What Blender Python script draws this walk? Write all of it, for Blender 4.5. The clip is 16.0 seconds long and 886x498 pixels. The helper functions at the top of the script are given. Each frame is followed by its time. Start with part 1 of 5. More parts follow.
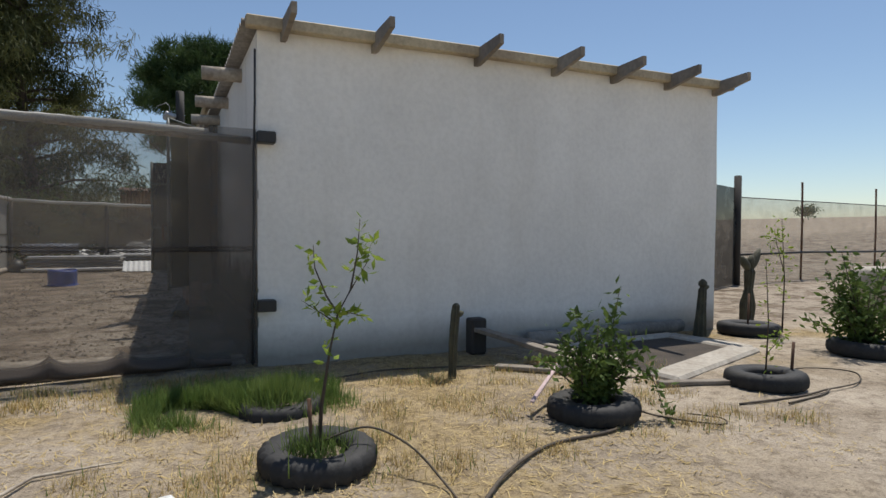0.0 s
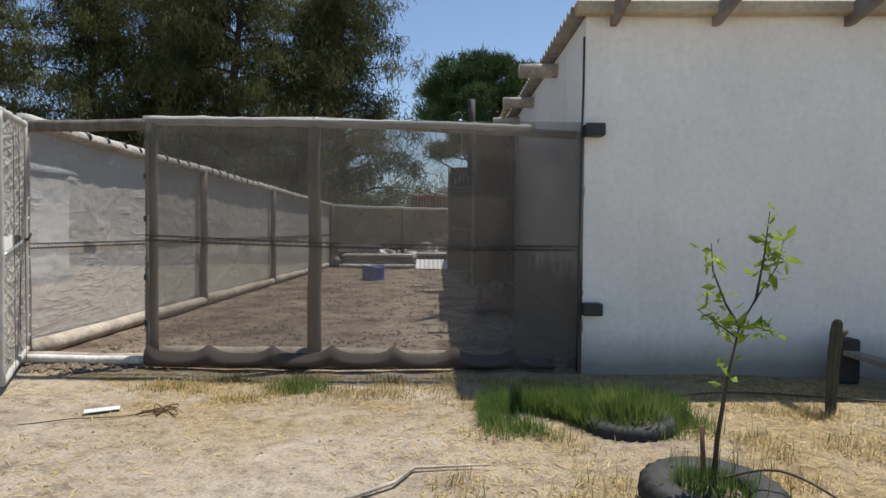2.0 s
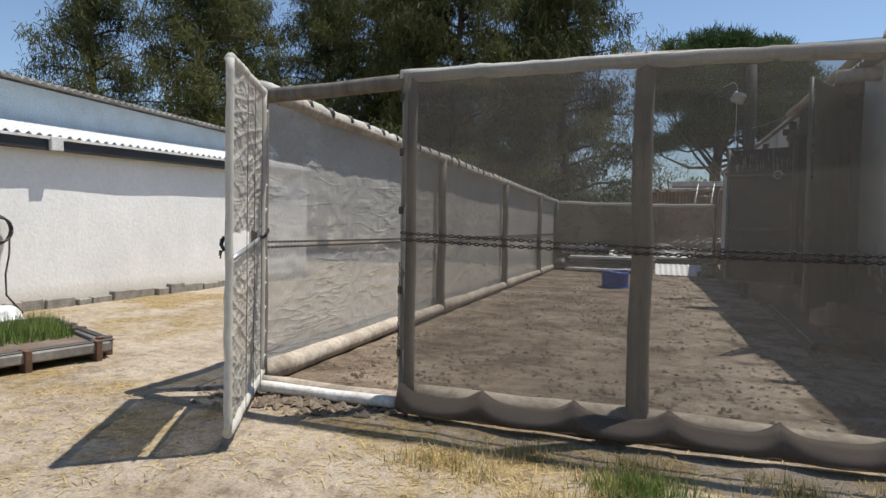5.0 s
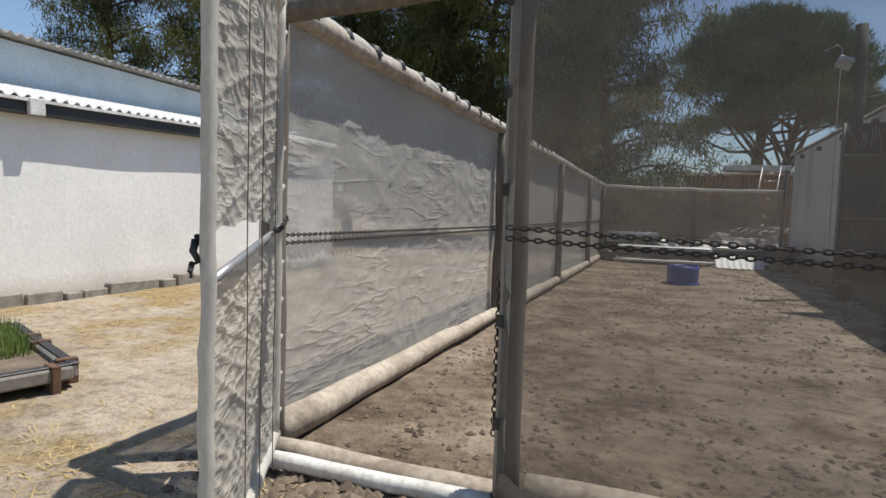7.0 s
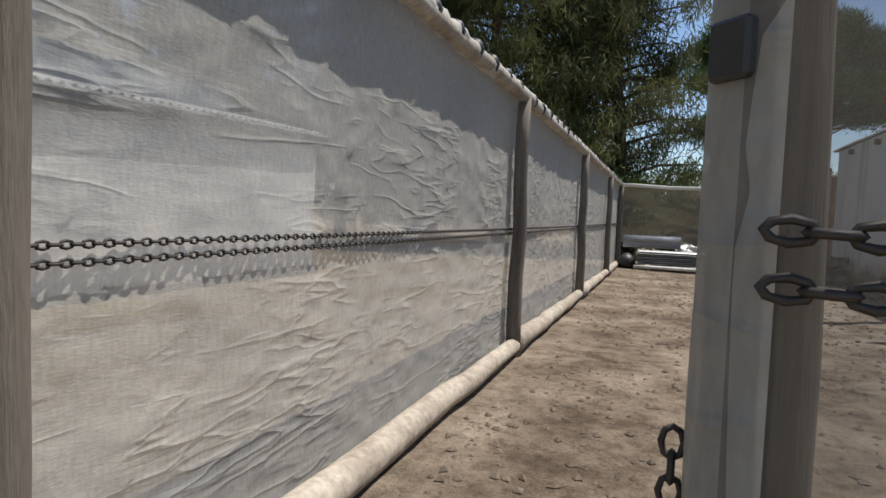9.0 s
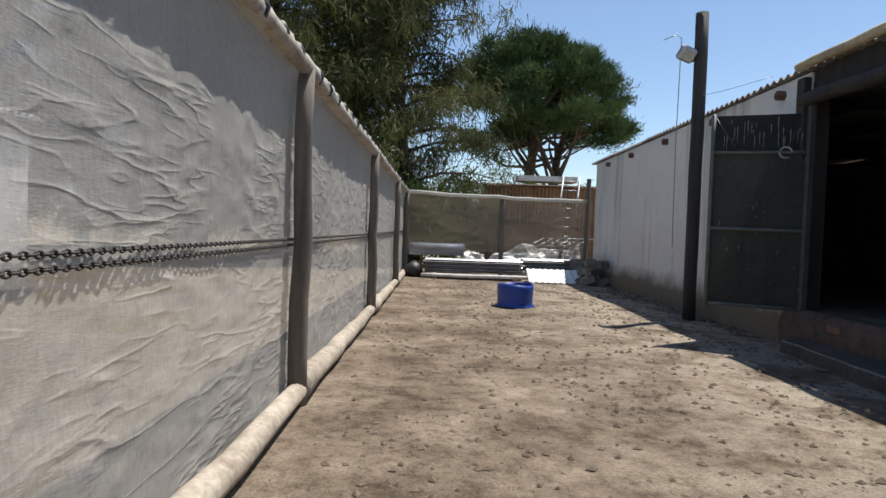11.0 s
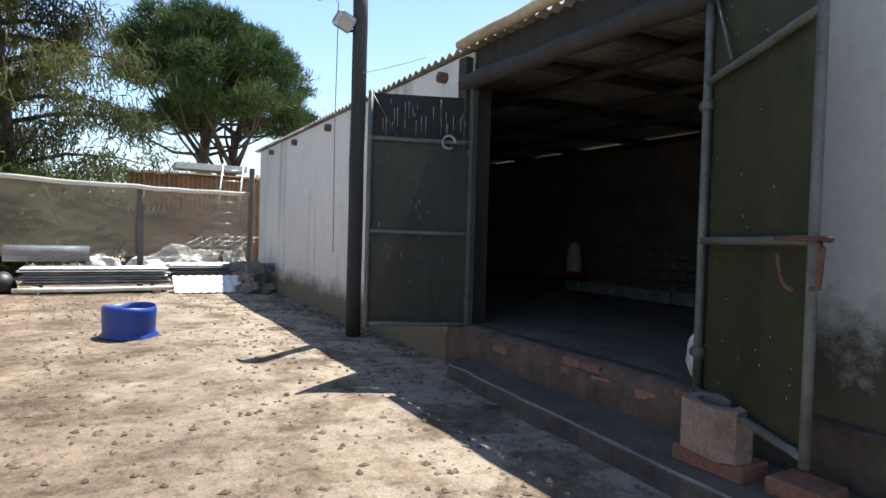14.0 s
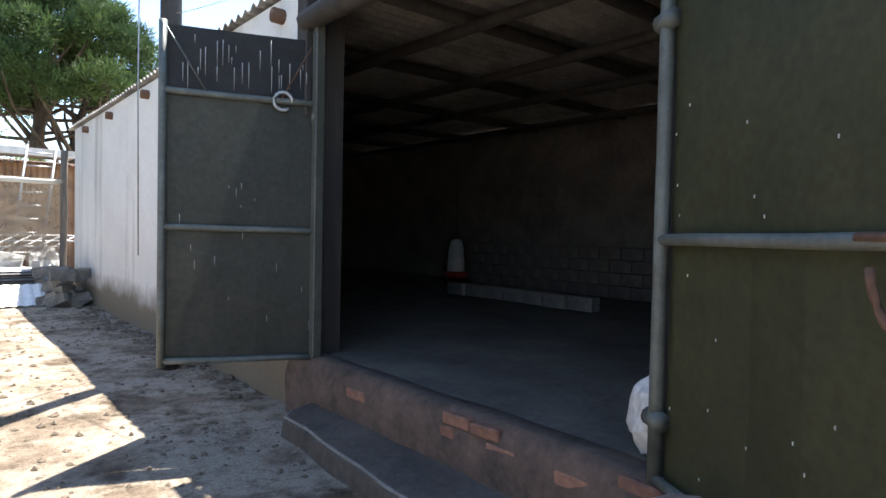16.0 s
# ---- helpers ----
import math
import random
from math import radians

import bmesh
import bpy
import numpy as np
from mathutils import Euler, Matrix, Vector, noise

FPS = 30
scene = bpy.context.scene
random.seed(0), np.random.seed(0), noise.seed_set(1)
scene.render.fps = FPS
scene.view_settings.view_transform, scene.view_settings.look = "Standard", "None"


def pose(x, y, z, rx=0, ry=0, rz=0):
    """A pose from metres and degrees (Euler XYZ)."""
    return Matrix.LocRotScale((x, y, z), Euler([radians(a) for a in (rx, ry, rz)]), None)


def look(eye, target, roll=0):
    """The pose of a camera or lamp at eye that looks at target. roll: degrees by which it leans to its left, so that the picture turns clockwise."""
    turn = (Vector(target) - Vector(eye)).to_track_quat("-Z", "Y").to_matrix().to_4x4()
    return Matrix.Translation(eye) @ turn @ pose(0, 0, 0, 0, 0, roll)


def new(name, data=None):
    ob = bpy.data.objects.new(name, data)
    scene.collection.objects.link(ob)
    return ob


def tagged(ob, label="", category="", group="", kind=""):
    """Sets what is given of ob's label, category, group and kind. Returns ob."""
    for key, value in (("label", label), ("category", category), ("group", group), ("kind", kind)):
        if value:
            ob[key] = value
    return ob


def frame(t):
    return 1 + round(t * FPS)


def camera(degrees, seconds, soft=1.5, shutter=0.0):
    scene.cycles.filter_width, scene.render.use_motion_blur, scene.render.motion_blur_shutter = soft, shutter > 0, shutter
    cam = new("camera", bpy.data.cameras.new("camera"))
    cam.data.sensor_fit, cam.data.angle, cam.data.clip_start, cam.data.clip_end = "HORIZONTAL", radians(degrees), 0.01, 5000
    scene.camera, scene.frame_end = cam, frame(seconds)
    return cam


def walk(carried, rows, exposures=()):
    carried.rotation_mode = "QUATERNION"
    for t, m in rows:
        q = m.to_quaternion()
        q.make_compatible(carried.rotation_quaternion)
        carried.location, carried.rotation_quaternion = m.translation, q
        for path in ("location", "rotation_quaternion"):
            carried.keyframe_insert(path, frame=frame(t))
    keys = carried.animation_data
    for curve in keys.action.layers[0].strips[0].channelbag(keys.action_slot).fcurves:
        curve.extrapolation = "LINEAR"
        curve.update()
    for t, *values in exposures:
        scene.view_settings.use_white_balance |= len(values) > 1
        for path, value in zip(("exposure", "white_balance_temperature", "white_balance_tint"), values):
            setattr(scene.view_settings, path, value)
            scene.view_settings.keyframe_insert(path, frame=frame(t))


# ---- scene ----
cam = camera(73.3, 16.0)
PATH = [
    (0, (-0.108, -0.254, 1.423), (0.736, 1.559, 1.37), 0.3),
    (0.5, (-0.191, -0.197, 1.411), (0.488, 1.684, 1.364), 0.3),
    (1, (-0.335, -0.093, 1.416), (0.137, 1.85, 1.365), 0.5),
    (1.5, (-0.565, 0.063, 1.422), (-0.314, 2.046, 1.367), 0.6),
    (2, (-0.682, 0.339, 1.383), (-0.661, 2.339, 1.332), 0.5),
    (2.5, (-0.789, 0.661, 1.378), (-1.0, 2.649, 1.322), 0.5),
    (3, (-1.065, 0.896, 1.4), (-1.416, 2.864, 1.337), 0.4),
    (3.5, (-1.246, 1.229, 1.38), (-1.714, 3.173, 1.32), 0.5),
    (4, (-1.435, 1.611, 1.378), (-1.97, 3.537, 1.314), 0.7),
    (4.5, (-1.671, 1.967, 1.378), (-2.269, 3.874, 1.313), 0.7),
    (5, (-1.931, 2.307, 1.369), (-2.565, 4.203, 1.306), 1.1),
    (7.5, (-3.173, 4.249, 1.40), (-3.885, 6.114, 1.273), 2.0),
    (8, (-3.368, 4.725, 1.39), (-4.091, 6.585, 1.265), 2.2),
    (10.5, (-3.951, 6.863, 1.299), (-4.26, 8.838, 1.229), 2.2),
    (11, (-3.98, 6.995, 1.341), (-3.97, 8.994, 1.282), 2.0),
    (11.5, (-3.833, 7.324, 1.339), (-3.63, 9.313, 1.287), 2.0),
    (12, (-3.76, 7.612, 1.409), (-3.385, 9.576, 1.354), 1.9),
    (12.5, (-3.623, 7.927, 1.453), (-3.066, 9.847, 1.394), 1.9),
    (13, (-3.393, 8.228, 1.457), (-2.66, 10.088, 1.402), 1.7),
    (13.5, (-3.099, 8.591, 1.473), (-2.223, 10.388, 1.423), 1.6),
    (14, (-2.856, 8.958, 1.495), (-1.869, 10.697, 1.446), 1.6),
    (14.5, (-2.553, 9.317, 1.5), (-1.438, 10.977, 1.454), 1.5),
    (15, (-2.247, 9.679, 1.503), (-1.047, 11.279, 1.454), 1.4),
    (15.5, (-1.967, 10.033, 1.52), (-0.713, 11.59, 1.469), 1.3),
    (16, (-1.685, 10.287, 1.511), (-0.378, 11.8, 1.456), 1.2),
]
walk(cam, [(t, look(eye, target, roll)) for t, eye, target, roll in PATH],
     exposures=[(0.0, -0.06), (1.0, 0.16), (2.5, 0.26), (5.0, 0.3), (8.0, 0.25), (11.0, 0.4), (12.5, 0.75), (14.5, 1.42), (16.0, 2.0)])

# ---- world and sun ----
SUN_WAY = Vector((-0.31, -0.23, -1.0)).normalized()
world = bpy.data.worlds.new("sky")
scene.world = world
world.use_nodes = True
wn = world.node_tree
sky = wn.nodes.new("ShaderNodeTexSky")
sky.sky_type = "NISHITA"
sky.sun_disc = False
sky.sun_elevation = math.asin(-SUN_WAY.z)
sky.sun_rotation = math.atan2(-SUN_WAY.x, -SUN_WAY.y)
sky.air_density, sky.dust_density, sky.ozone_density = 1.0, 0.2, 1.8
wn.nodes["Background"].inputs[1].default_value = 0.11
wn.links.new(sky.outputs[0], wn.nodes["Background"].inputs[0])
sun = new("sun", bpy.data.lights.new("sun", "SUN"))
sun.data.energy, sun.data.angle, sun.data.color = 4.8, radians(0.5), (1.0, 0.95, 0.87)
sun.matrix_world = look((0, 0, 30), Vector((0, 0, 30)) + SUN_WAY)

# ---- materials ----


def nd(m, kind, **vals):
    n = m.node_tree.nodes.new("ShaderNode" + kind)
    for k, v in vals.items():
        n.inputs[k].default_value = v
    return n


def ramp(m, src, stops):
    r = m.node_tree.nodes.new("ShaderNodeValToRGB")
    el = r.color_ramp.elements
    while len(el) < len(stops):
        el.new(0.5)
    for e, (p, c) in zip(el, stops):
        e.position, e.color = p, (*c, 1) if len(c) == 3 else c
    m.node_tree.links.new(src, r.inputs[0])
    return r.outputs[0]


def mixc(m, fac, a, b, blend="MIX"):
    n = m.node_tree.nodes.new("ShaderNodeMix")
    n.data_type, n.blend_type = "RGBA", blend
    ln = m.node_tree.links.new
    for sock, v in ((n.inputs[0], fac), (n.inputs[6], a), (n.inputs[7], b)):
        if hasattr(v, "is_linked"):
            ln(v, sock)
        elif isinstance(v, tuple):
            sock.default_value = (*v, 1)
        else:
            sock.default_value = v
    return n.outputs[2]


def tex(m, scale, detail=5.0, rough=0.6, stretch=None):
    """Object-space noise, its factor."""
    c = m.node_tree.nodes.new("ShaderNodeTexCoord").outputs["Object"]
    if stretch:
        mp = m.node_tree.nodes.new("ShaderNodeMapping")
        mp.inputs["Scale"].default_value = stretch
        m.node_tree.links.new(c, mp.inputs[0])
        c = mp.outputs[0]
    n = nd(m, "TexNoise", Scale=scale, Detail=detail, Roughness=rough)
    m.node_tree.links.new(c, n.inputs["Vector"])
    return n.outputs["Fac"]


def mat(name, base, dark=None, rough=0.8, metal=0.0, big=1.2, fine=30.0, bump=0.3, dist=0.01, stretch=None, per=0.0):
    """A surface with variation at two scales: broad stains and fine grain."""
    m = bpy.data.materials.new(name)
    m.use_nodes = True
    p = m.node_tree.nodes["Principled BSDF"]
    ln = m.node_tree.links.new
    dark = dark or tuple(0.6 * v for v in base)
    broad = ramp(m, tex(m, big, 6, 0.65, stretch), [(0.32, dark), (0.62, base)])
    g = tex(m, fine, 4, 0.6, stretch)
    grain = ramp(m, g, [(0.3, (0.7, 0.7, 0.7)), (0.7, (1.12, 1.12, 1.12))])
    col = mixc(m, 0.8, broad, grain, "MULTIPLY")
    if per:
        info = m.node_tree.nodes.new("ShaderNodeObjectInfo")
        lo, hi = 1 - per, 1 + per
        col = mixc(m, 1.0, col, ramp(m, info.outputs["Random"], [(0, (lo, lo, lo)), (1, (hi, hi, hi))]), "MULTIPLY")
    ln(col, p.inputs["Base Color"])
    p.inputs["Roughness"].default_value, p.inputs["Metallic"].default_value = rough, metal
    b = nd(m, "Bump", Strength=bump, Distance=dist)
    ln(g, b.inputs["Height"])
    ln(b.outputs[0], p.inputs["Normal"])
    return m


def creases(m, scale, tilt, seed):
    """Thin sharp fold lines, long in the way of the cloth, in patches."""
    t, ln = m.node_tree, m.node_tree.links.new
    mp = t.nodes.new("ShaderNodeMapping")
    mp.inputs["Scale"].default_value = (0.55, 0.55, 3.2)
    mp.inputs["Rotation"].default_value = (tilt, tilt, 0)
    mp.inputs["Location"].default_value = (seed, seed * 1.7, seed * 0.6)
    ln(t.nodes.new("ShaderNodeTexCoord").outputs["Object"], mp.inputs[0])
    n = nd(m, "TexNoise", Scale=scale, Detail=2.5, Roughness=0.5)
    ln(mp.outputs[0], n.inputs["Vector"])
    a = nd(m, "Math")
    a.operation = "SUBTRACT"
    a.inputs[1].default_value = 0.5
    ln(n.outputs["Fac"], a.inputs[0])
    b = nd(m, "Math")
    b.operation = "ABSOLUTE"
    ln(a.outputs[0], b.inputs[0])
    line = ramp(m, b.outputs[0], [(0.0, (1, 1, 1)), (0.03, (0.25, 0.25, 0.25)), (0.09, (0, 0, 0))])
    where = ramp(m, tex(m, 0.9 + 0.1 * seed, 3, 0.6), [(0.46, (0, 0, 0)), (0.66, (1, 1, 1))])
    return mixc(m, 1.0, line, where, "MULTIPLY")


def cloth_mat(name, base, clear, crease=0.0, fold=1.6):
    """Knitted shade net: part open holes, part thread that lets some light through."""
    m = bpy.data.materials.new(name)
    m.use_nodes = True
    t, ln = m.node_tree, m.node_tree.links.new
    p = t.nodes["Principled BSDF"]
    out = t.nodes["Material Output"]
    col = ramp(m, tex(m, 1.1, 5, 0.6), [(0.3, tuple(0.8 * v for v in base)), (0.7, base)])
    fine = tex(m, 60, 3, 0.6, (1, 1, 0.35))
    col = mixc(m, 0.6, col, ramp(m, fine, [(0.3, (0.75, 0.75, 0.75)), (0.7, (1.1, 1.1, 1.1))]), "MULTIPLY")
    ln(col, p.inputs["Base Color"])
    p.inputs["Roughness"].default_value = 0.85
    b = nd(m, "Bump", Strength=0.22, Distance=0.012)
    ln(tex(m, 3.5, 7, 0.6, (1, 0.7, 3.0)), b.inputs["Height"])
    top = b.outputs[0]
    if crease:
        for k, tilt in enumerate((0.16, -0.22, 0.45)):
            cb = nd(m, "Bump", Strength=crease, Distance=0.03)
            ln(creases(m, fold * (1 + 0.35 * k), tilt, 1.0 + 2.3 * k), cb.inputs["Height"])
            ln(top, cb.inputs["Normal"])
            top = cb.outputs[0]
        weave = nd(m, "Bump", Strength=0.35, Distance=0.004)
        ln(tex(m, 110, 2, 0.5, (0.4, 0.4, 1.6)), weave.inputs["Height"])
        ln(top, weave.inputs["Normal"])
        top = weave.outputs[0]
    ln(top, p.inputs["Normal"])
    tl = t.nodes.new("ShaderNodeBsdfTranslucent")
    ln(col, tl.inputs[0])
    a = t.nodes.new("ShaderNodeMixShader")
    a.inputs[0].default_value = 0.3
    ln(p.outputs[0], a.inputs[1])
    ln(tl.outputs[0], a.inputs[2])
    tr = t.nodes.new("ShaderNodeBsdfTransparent")
    c = t.nodes.new("ShaderNodeMixShader")
    hole = ramp(m, tex(m, 2.2, 4, 0.6), [(0.3, (clear - 0.05,) * 3), (0.7, (clear + 0.05,) * 3)])
    ln(hole, c.inputs[0])
    ln(a.outputs[0], c.inputs[1])
    ln(tr.outputs[0], c.inputs[2])
    ln(c.outputs[0], out.inputs[0])
    return m


def leaf_mat(name, a, b, clear=0.25, scale=0.8):
    m = bpy.data.materials.new(name)
    m.use_nodes = True
    t, ln = m.node_tree, m.node_tree.links.new
    p = t.nodes["Principled BSDF"]
    col = mixc(m, 0.6, ramp(m, tex(m, scale, 4, 0.6), [(0.35, a), (0.65, b)]),
               ramp(m, tex(m, 9.0, 2, 0.5), [(0.3, (0.6, 0.6, 0.6)), (0.7, (1.3, 1.3, 1.3))]), "MULTIPLY")
    ln(col, p.inputs["Base Color"])
    p.inputs["Roughness"].default_value = 0.7
    p.inputs["Specular IOR Level"].default_value = 0.2
    tl = t.nodes.new("ShaderNodeBsdfTranslucent")
    ln(col, tl.inputs[0])
    mx = t.nodes.new("ShaderNodeMixShader")
    mx.inputs[0].default_value = clear
    ln(p.outputs[0], mx.inputs[1])
    ln(tl.outputs[0], mx.inputs[2])
    ln(mx.outputs[0], t.nodes["Material Output"].inputs[0])
    return m


def ground_mat():
    m = bpy.data.materials.new("ground soil")
    m.use_nodes = True
    t, ln = m.node_tree, m.node_tree.links.new
    p = t.nodes["Principled BSDF"]
    sand = ramp(m, tex(m, 0.9, 7, 0.7), [(0.33, (0.27, 0.22, 0.163)), (0.5, (0.4, 0.337, 0.262)), (0.68, (0.47, 0.405, 0.325))])
    straw = ramp(m, tex(m, 14, 5, 0.7), [(0.35, (0.2, 0.145, 0.075)), (0.65, (0.42, 0.32, 0.16))])
    yard = ramp(m, tex(m, 1.1, 9, 0.74), [(0.38, (0.1, 0.075, 0.054)), (0.47, (0.175, 0.136, 0.1)), (0.55, (0.235, 0.186, 0.14)), (0.66, (0.33, 0.275, 0.21))])
    c = t.nodes.new("ShaderNodeTexCoord").outputs["Object"]
    s = t.nodes.new("ShaderNodeSeparateXYZ")
    ln(c, s.inputs[0])

    def step(sock, lo, hi, wob=1.0):
        a = nd(m, "Math")
        a.operation = "MULTIPLY_ADD"
        ln(tex(m, 0.8, 5, 0.6), a.inputs[0])
        a.inputs[1].default_value = wob
        ln(sock, a.inputs[2])
        r = t.nodes.new("ShaderNodeMapRange")
        r.inputs[1].default_value, r.inputs[2].default_value = lo + wob / 2, hi + wob / 2
        ln(a.outputs[0], r.inputs[0])
        return r.outputs[0]

    def times(a, b):
        n = nd(m, "Math")
        n.operation = "MULTIPLY"
        ln(a, n.inputs[0])
        ln(b, n.inputs[1])
        return n.outputs[0]

    inyard = times(step(s.outputs[1], 6.1, 6.5, 0.3), times(step(s.outputs[0], -5.4, -5.0, 0.2), step(s.outputs[1], 40.0, 30.0, 4.0)))
    patch = ramp(m, tex(m, 0.55, 6, 0.7), [(0.47, (0, 0, 0)), (0.58, (1, 1, 1))])
    near = times(step(s.outputs[1], 3.2, 5.4, 1.6), step(s.outputs[1], 7.0, 6.3, 0.2))
    col = mixc(m, times(patch, near), sand, straw)
    grassy = times(step(s.outputs[0], -0.8, 0.6, 1.5), step(s.outputs[0], 3.6, 2.2, 1.5))
    col = mixc(m, times(grassy, ramp(m, tex(m, 0.9, 6, 0.7), [(0.4, (0, 0, 0)), (0.55, (0.8, 0.8, 0.8))])), col, straw)
    west = times(step(s.outputs[0], -6.4, -7.8, 1.5), step(s.outputs[1], 4.0, 7.5, 2.0))
    col = mixc(m, times(patch, west), col, straw)
    pale = times(step(s.outputs[0], -3.2, -0.2, 1.6), ramp(m, tex(m, 1.5, 8, 0.68), [(0.44, (0, 0, 0)), (0.54, (1, 1, 1))]))
    yard = mixc(m, pale, yard, (0.36, 0.308, 0.245))
    col = mixc(m, inyard, col, yard)
    col = mixc(m, 0.7, col, ramp(m, tex(m, 6.5, 9, 0.75), [(0.38, (0.5, 0.47, 0.44)), (0.5, (1, 1, 1)), (0.66, (1.15, 1.14, 1.12))]), "MULTIPLY")
    speck = tex(m, 55, 4, 0.7)
    col = mixc(m, 0.95, col, ramp(m, speck, [(0.28, (0.55, 0.52, 0.5)), (0.5, (1, 1, 1)), (0.75, (1.15, 1.15, 1.13))]), "MULTIPLY")
    ln(col, p.inputs["Base Color"])
    p.inputs["Roughness"].default_value = 0.95
    p.inputs["Specular IOR Level"].default_value = 0.15
    b1 = nd(m, "Bump", Strength=0.9, Distance=0.05)
    ln(tex(m, 9, 8, 0.7), b1.inputs["Height"])
    b2 = nd(m, "Bump", Strength=0.5, Distance=0.008)
    ln(speck, b2.inputs["Height"])
    ln(b1.outputs[0], b2.inputs["Normal"])
    ln(b2.outputs[0], p.inputs["Normal"])
    return m


def wall_mat(name, base, grime, low, line, runs=0.6):
    """Limewashed render: broad stains, streaks that run down, dirt splashed up to a ragged line."""
    m = bpy.data.materials.new(name)
    m.use_nodes = True
    t, ln = m.node_tree, m.node_tree.links.new
    p = t.nodes["Principled BSDF"]
    col = ramp(m, tex(m, 0.7, 6, 0.6), [(0.3, tuple(0.88 * v for v in base)), (0.6, base)])
    streak = ramp(m, tex(m, 2.0, 5, 0.65, (1, 1, 0.09)), [(0.52, (0, 0, 0)), (0.7, (runs, runs, runs))])
    col = mixc(m, streak, col, grime)
    s = t.nodes.new("ShaderNodeSeparateXYZ")
    ln(t.nodes.new("ShaderNodeTexCoord").outputs["Object"], s.inputs[0])
    a = nd(m, "Math")
    a.operation = "MULTIPLY_ADD"
    ln(tex(m, 1.6, 7, 0.7), a.inputs[0])
    ln(s.outputs[2], a.inputs[2])
    splash = ramp(m, a.outputs[0], [(0.0, (1, 1, 1)), (0.35, (0, 0, 0))])
    a.inputs[1].default_value = -line * 2

    col = mixc(m, splash, col, low)
    g = tex(m, 16, 7, 0.65)
    col = mixc(m, 0.5, col, ramp(m, g, [(0.3, (0.85, 0.85, 0.85)), (0.6, (1.04, 1.04, 1.04))]), "MULTIPLY")
    ln(col, p.inputs["Base Color"])
    p.inputs["Roughness"].default_value = 0.9
    b = nd(m, "Bump", Strength=0.35, Distance=0.02)
    ln(g, b.inputs["Height"])
    ln(b.outputs[0], p.inputs["Normal"])
    return m


GROUND = ground_mat()
LIME = wall_mat("limewashed render", (0.8, 0.79, 0.75), (0.42, 0.38, 0.31), (0.34, 0.31, 0.26), 0.1, 0.1)
LIME_S = wall_mat("weathered limewash", (0.76, 0.74, 0.69), (0.3, 0.27, 0.22), (0.2, 0.165, 0.115), 0.34, 0.7)
LIME_N = wall_mat("mossy limewash", (0.76, 0.74, 0.69), (0.34, 0.31, 0.26), (0.12, 0.108, 0.075), 0.85, 0.45)
LIME_H = wall_mat("bright limewash", (0.82, 0.81, 0.78), (0.7, 0.68, 0.63), (0.5, 0.45, 0.37), 0.04, 0.15)
# Same net in two tones: front darkened for its shaded face, side sunlit.
NET_SHADED = cloth_mat("shade net", (0.195, 0.174, 0.148), 0.45)
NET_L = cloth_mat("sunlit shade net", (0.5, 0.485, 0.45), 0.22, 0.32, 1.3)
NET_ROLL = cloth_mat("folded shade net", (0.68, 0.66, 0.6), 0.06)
# The hem on the ground is a darker brown than the hanging net.
NET_HEM = cloth_mat("dark brown net hem", (0.13, 0.103, 0.083), 0.06)
NET_DARK = cloth_mat("black shade net", (0.02, 0.022, 0.02), 0.12)
NET_FAR = cloth_mat("thin boundary net", (0.4, 0.33, 0.25), 0.55)
NET_BACK = cloth_mat("brown shade net", (0.29, 0.24, 0.18), 0.38, 0.5, 2.0)
POST = mat("weathered pole", (0.2, 0.17, 0.135), (0.1, 0.085, 0.07), 0.85, fine=22, stretch=(6, 6, 0.5), bump=0.5)
LOG = mat("debarked log", (0.48, 0.42, 0.34), (0.27, 0.22, 0.17), 0.85, big=2.5, fine=20, bump=0.5)
TARRED = mat("creosoted pole", (0.05, 0.045, 0.04), (0.025, 0.022, 0.02), 0.8, fine=18, stretch=(6, 6, 0.4), bump=0.4)
PLANK = mat("grey plank", (0.3, 0.26, 0.21), (0.16, 0.135, 0.11), 0.85, fine=14, bump=0.4)
FASCIA = mat("tan painted fascia", (0.52, 0.44, 0.29), (0.33, 0.26, 0.17), 0.7, fine=20, bump=0.2)
ASBESTOS = mat("fibre cement sheet", (0.36, 0.34, 0.31), (0.17, 0.16, 0.15), 0.9, big=1.5, fine=26, bump=0.3)
GREEN = mat("green painted steel", (0.108, 0.109, 0.056), (0.068, 0.075, 0.041), 0.5, big=1.6, fine=26, bump=0.08)
GREYGREEN = mat("grey green painted steel", (0.084, 0.087, 0.072), (0.056, 0.061, 0.05), 0.55, big=1.4, fine=26, bump=0.08)
BLACKP = mat("bitumen board", (0.035, 0.037, 0.04), (0.02, 0.02, 0.02), 0.6, fine=20, bump=0.1)
PIPE = mat("painted steel pipe", (0.13, 0.145, 0.13), (0.07, 0.075, 0.065), 0.5, big=4, fine=30, bump=0.1)
STREAK = mat("white droppings", (0.6, 0.6, 0.56), None, 0.9)
CONC = mat("dirty concrete", (0.3, 0.28, 0.25), (0.13, 0.12, 0.105), 0.9, big=1.6, fine=18, bump=0.4)
CONC_L = mat("pale concrete", (0.46, 0.42, 0.36), (0.3, 0.26, 0.21), 0.9, big=2.0, fine=18, bump=0.4)
BRICKM = mat("red brick", (0.3, 0.15, 0.1), (0.19, 0.1, 0.07), 0.9, big=5, fine=30, bump=0.5, per=0.25)
BLOCKM = mat("cement block", (0.34, 0.25, 0.2), (0.22, 0.16, 0.13), 0.95, big=5, fine=40, bump=0.6, per=0.2)
RUBBLE = mat("grey block rubble", (0.26, 0.24, 0.21), (0.14, 0.13, 0.11), 0.95, big=5, fine=40, bump=0.6, per=0.3)
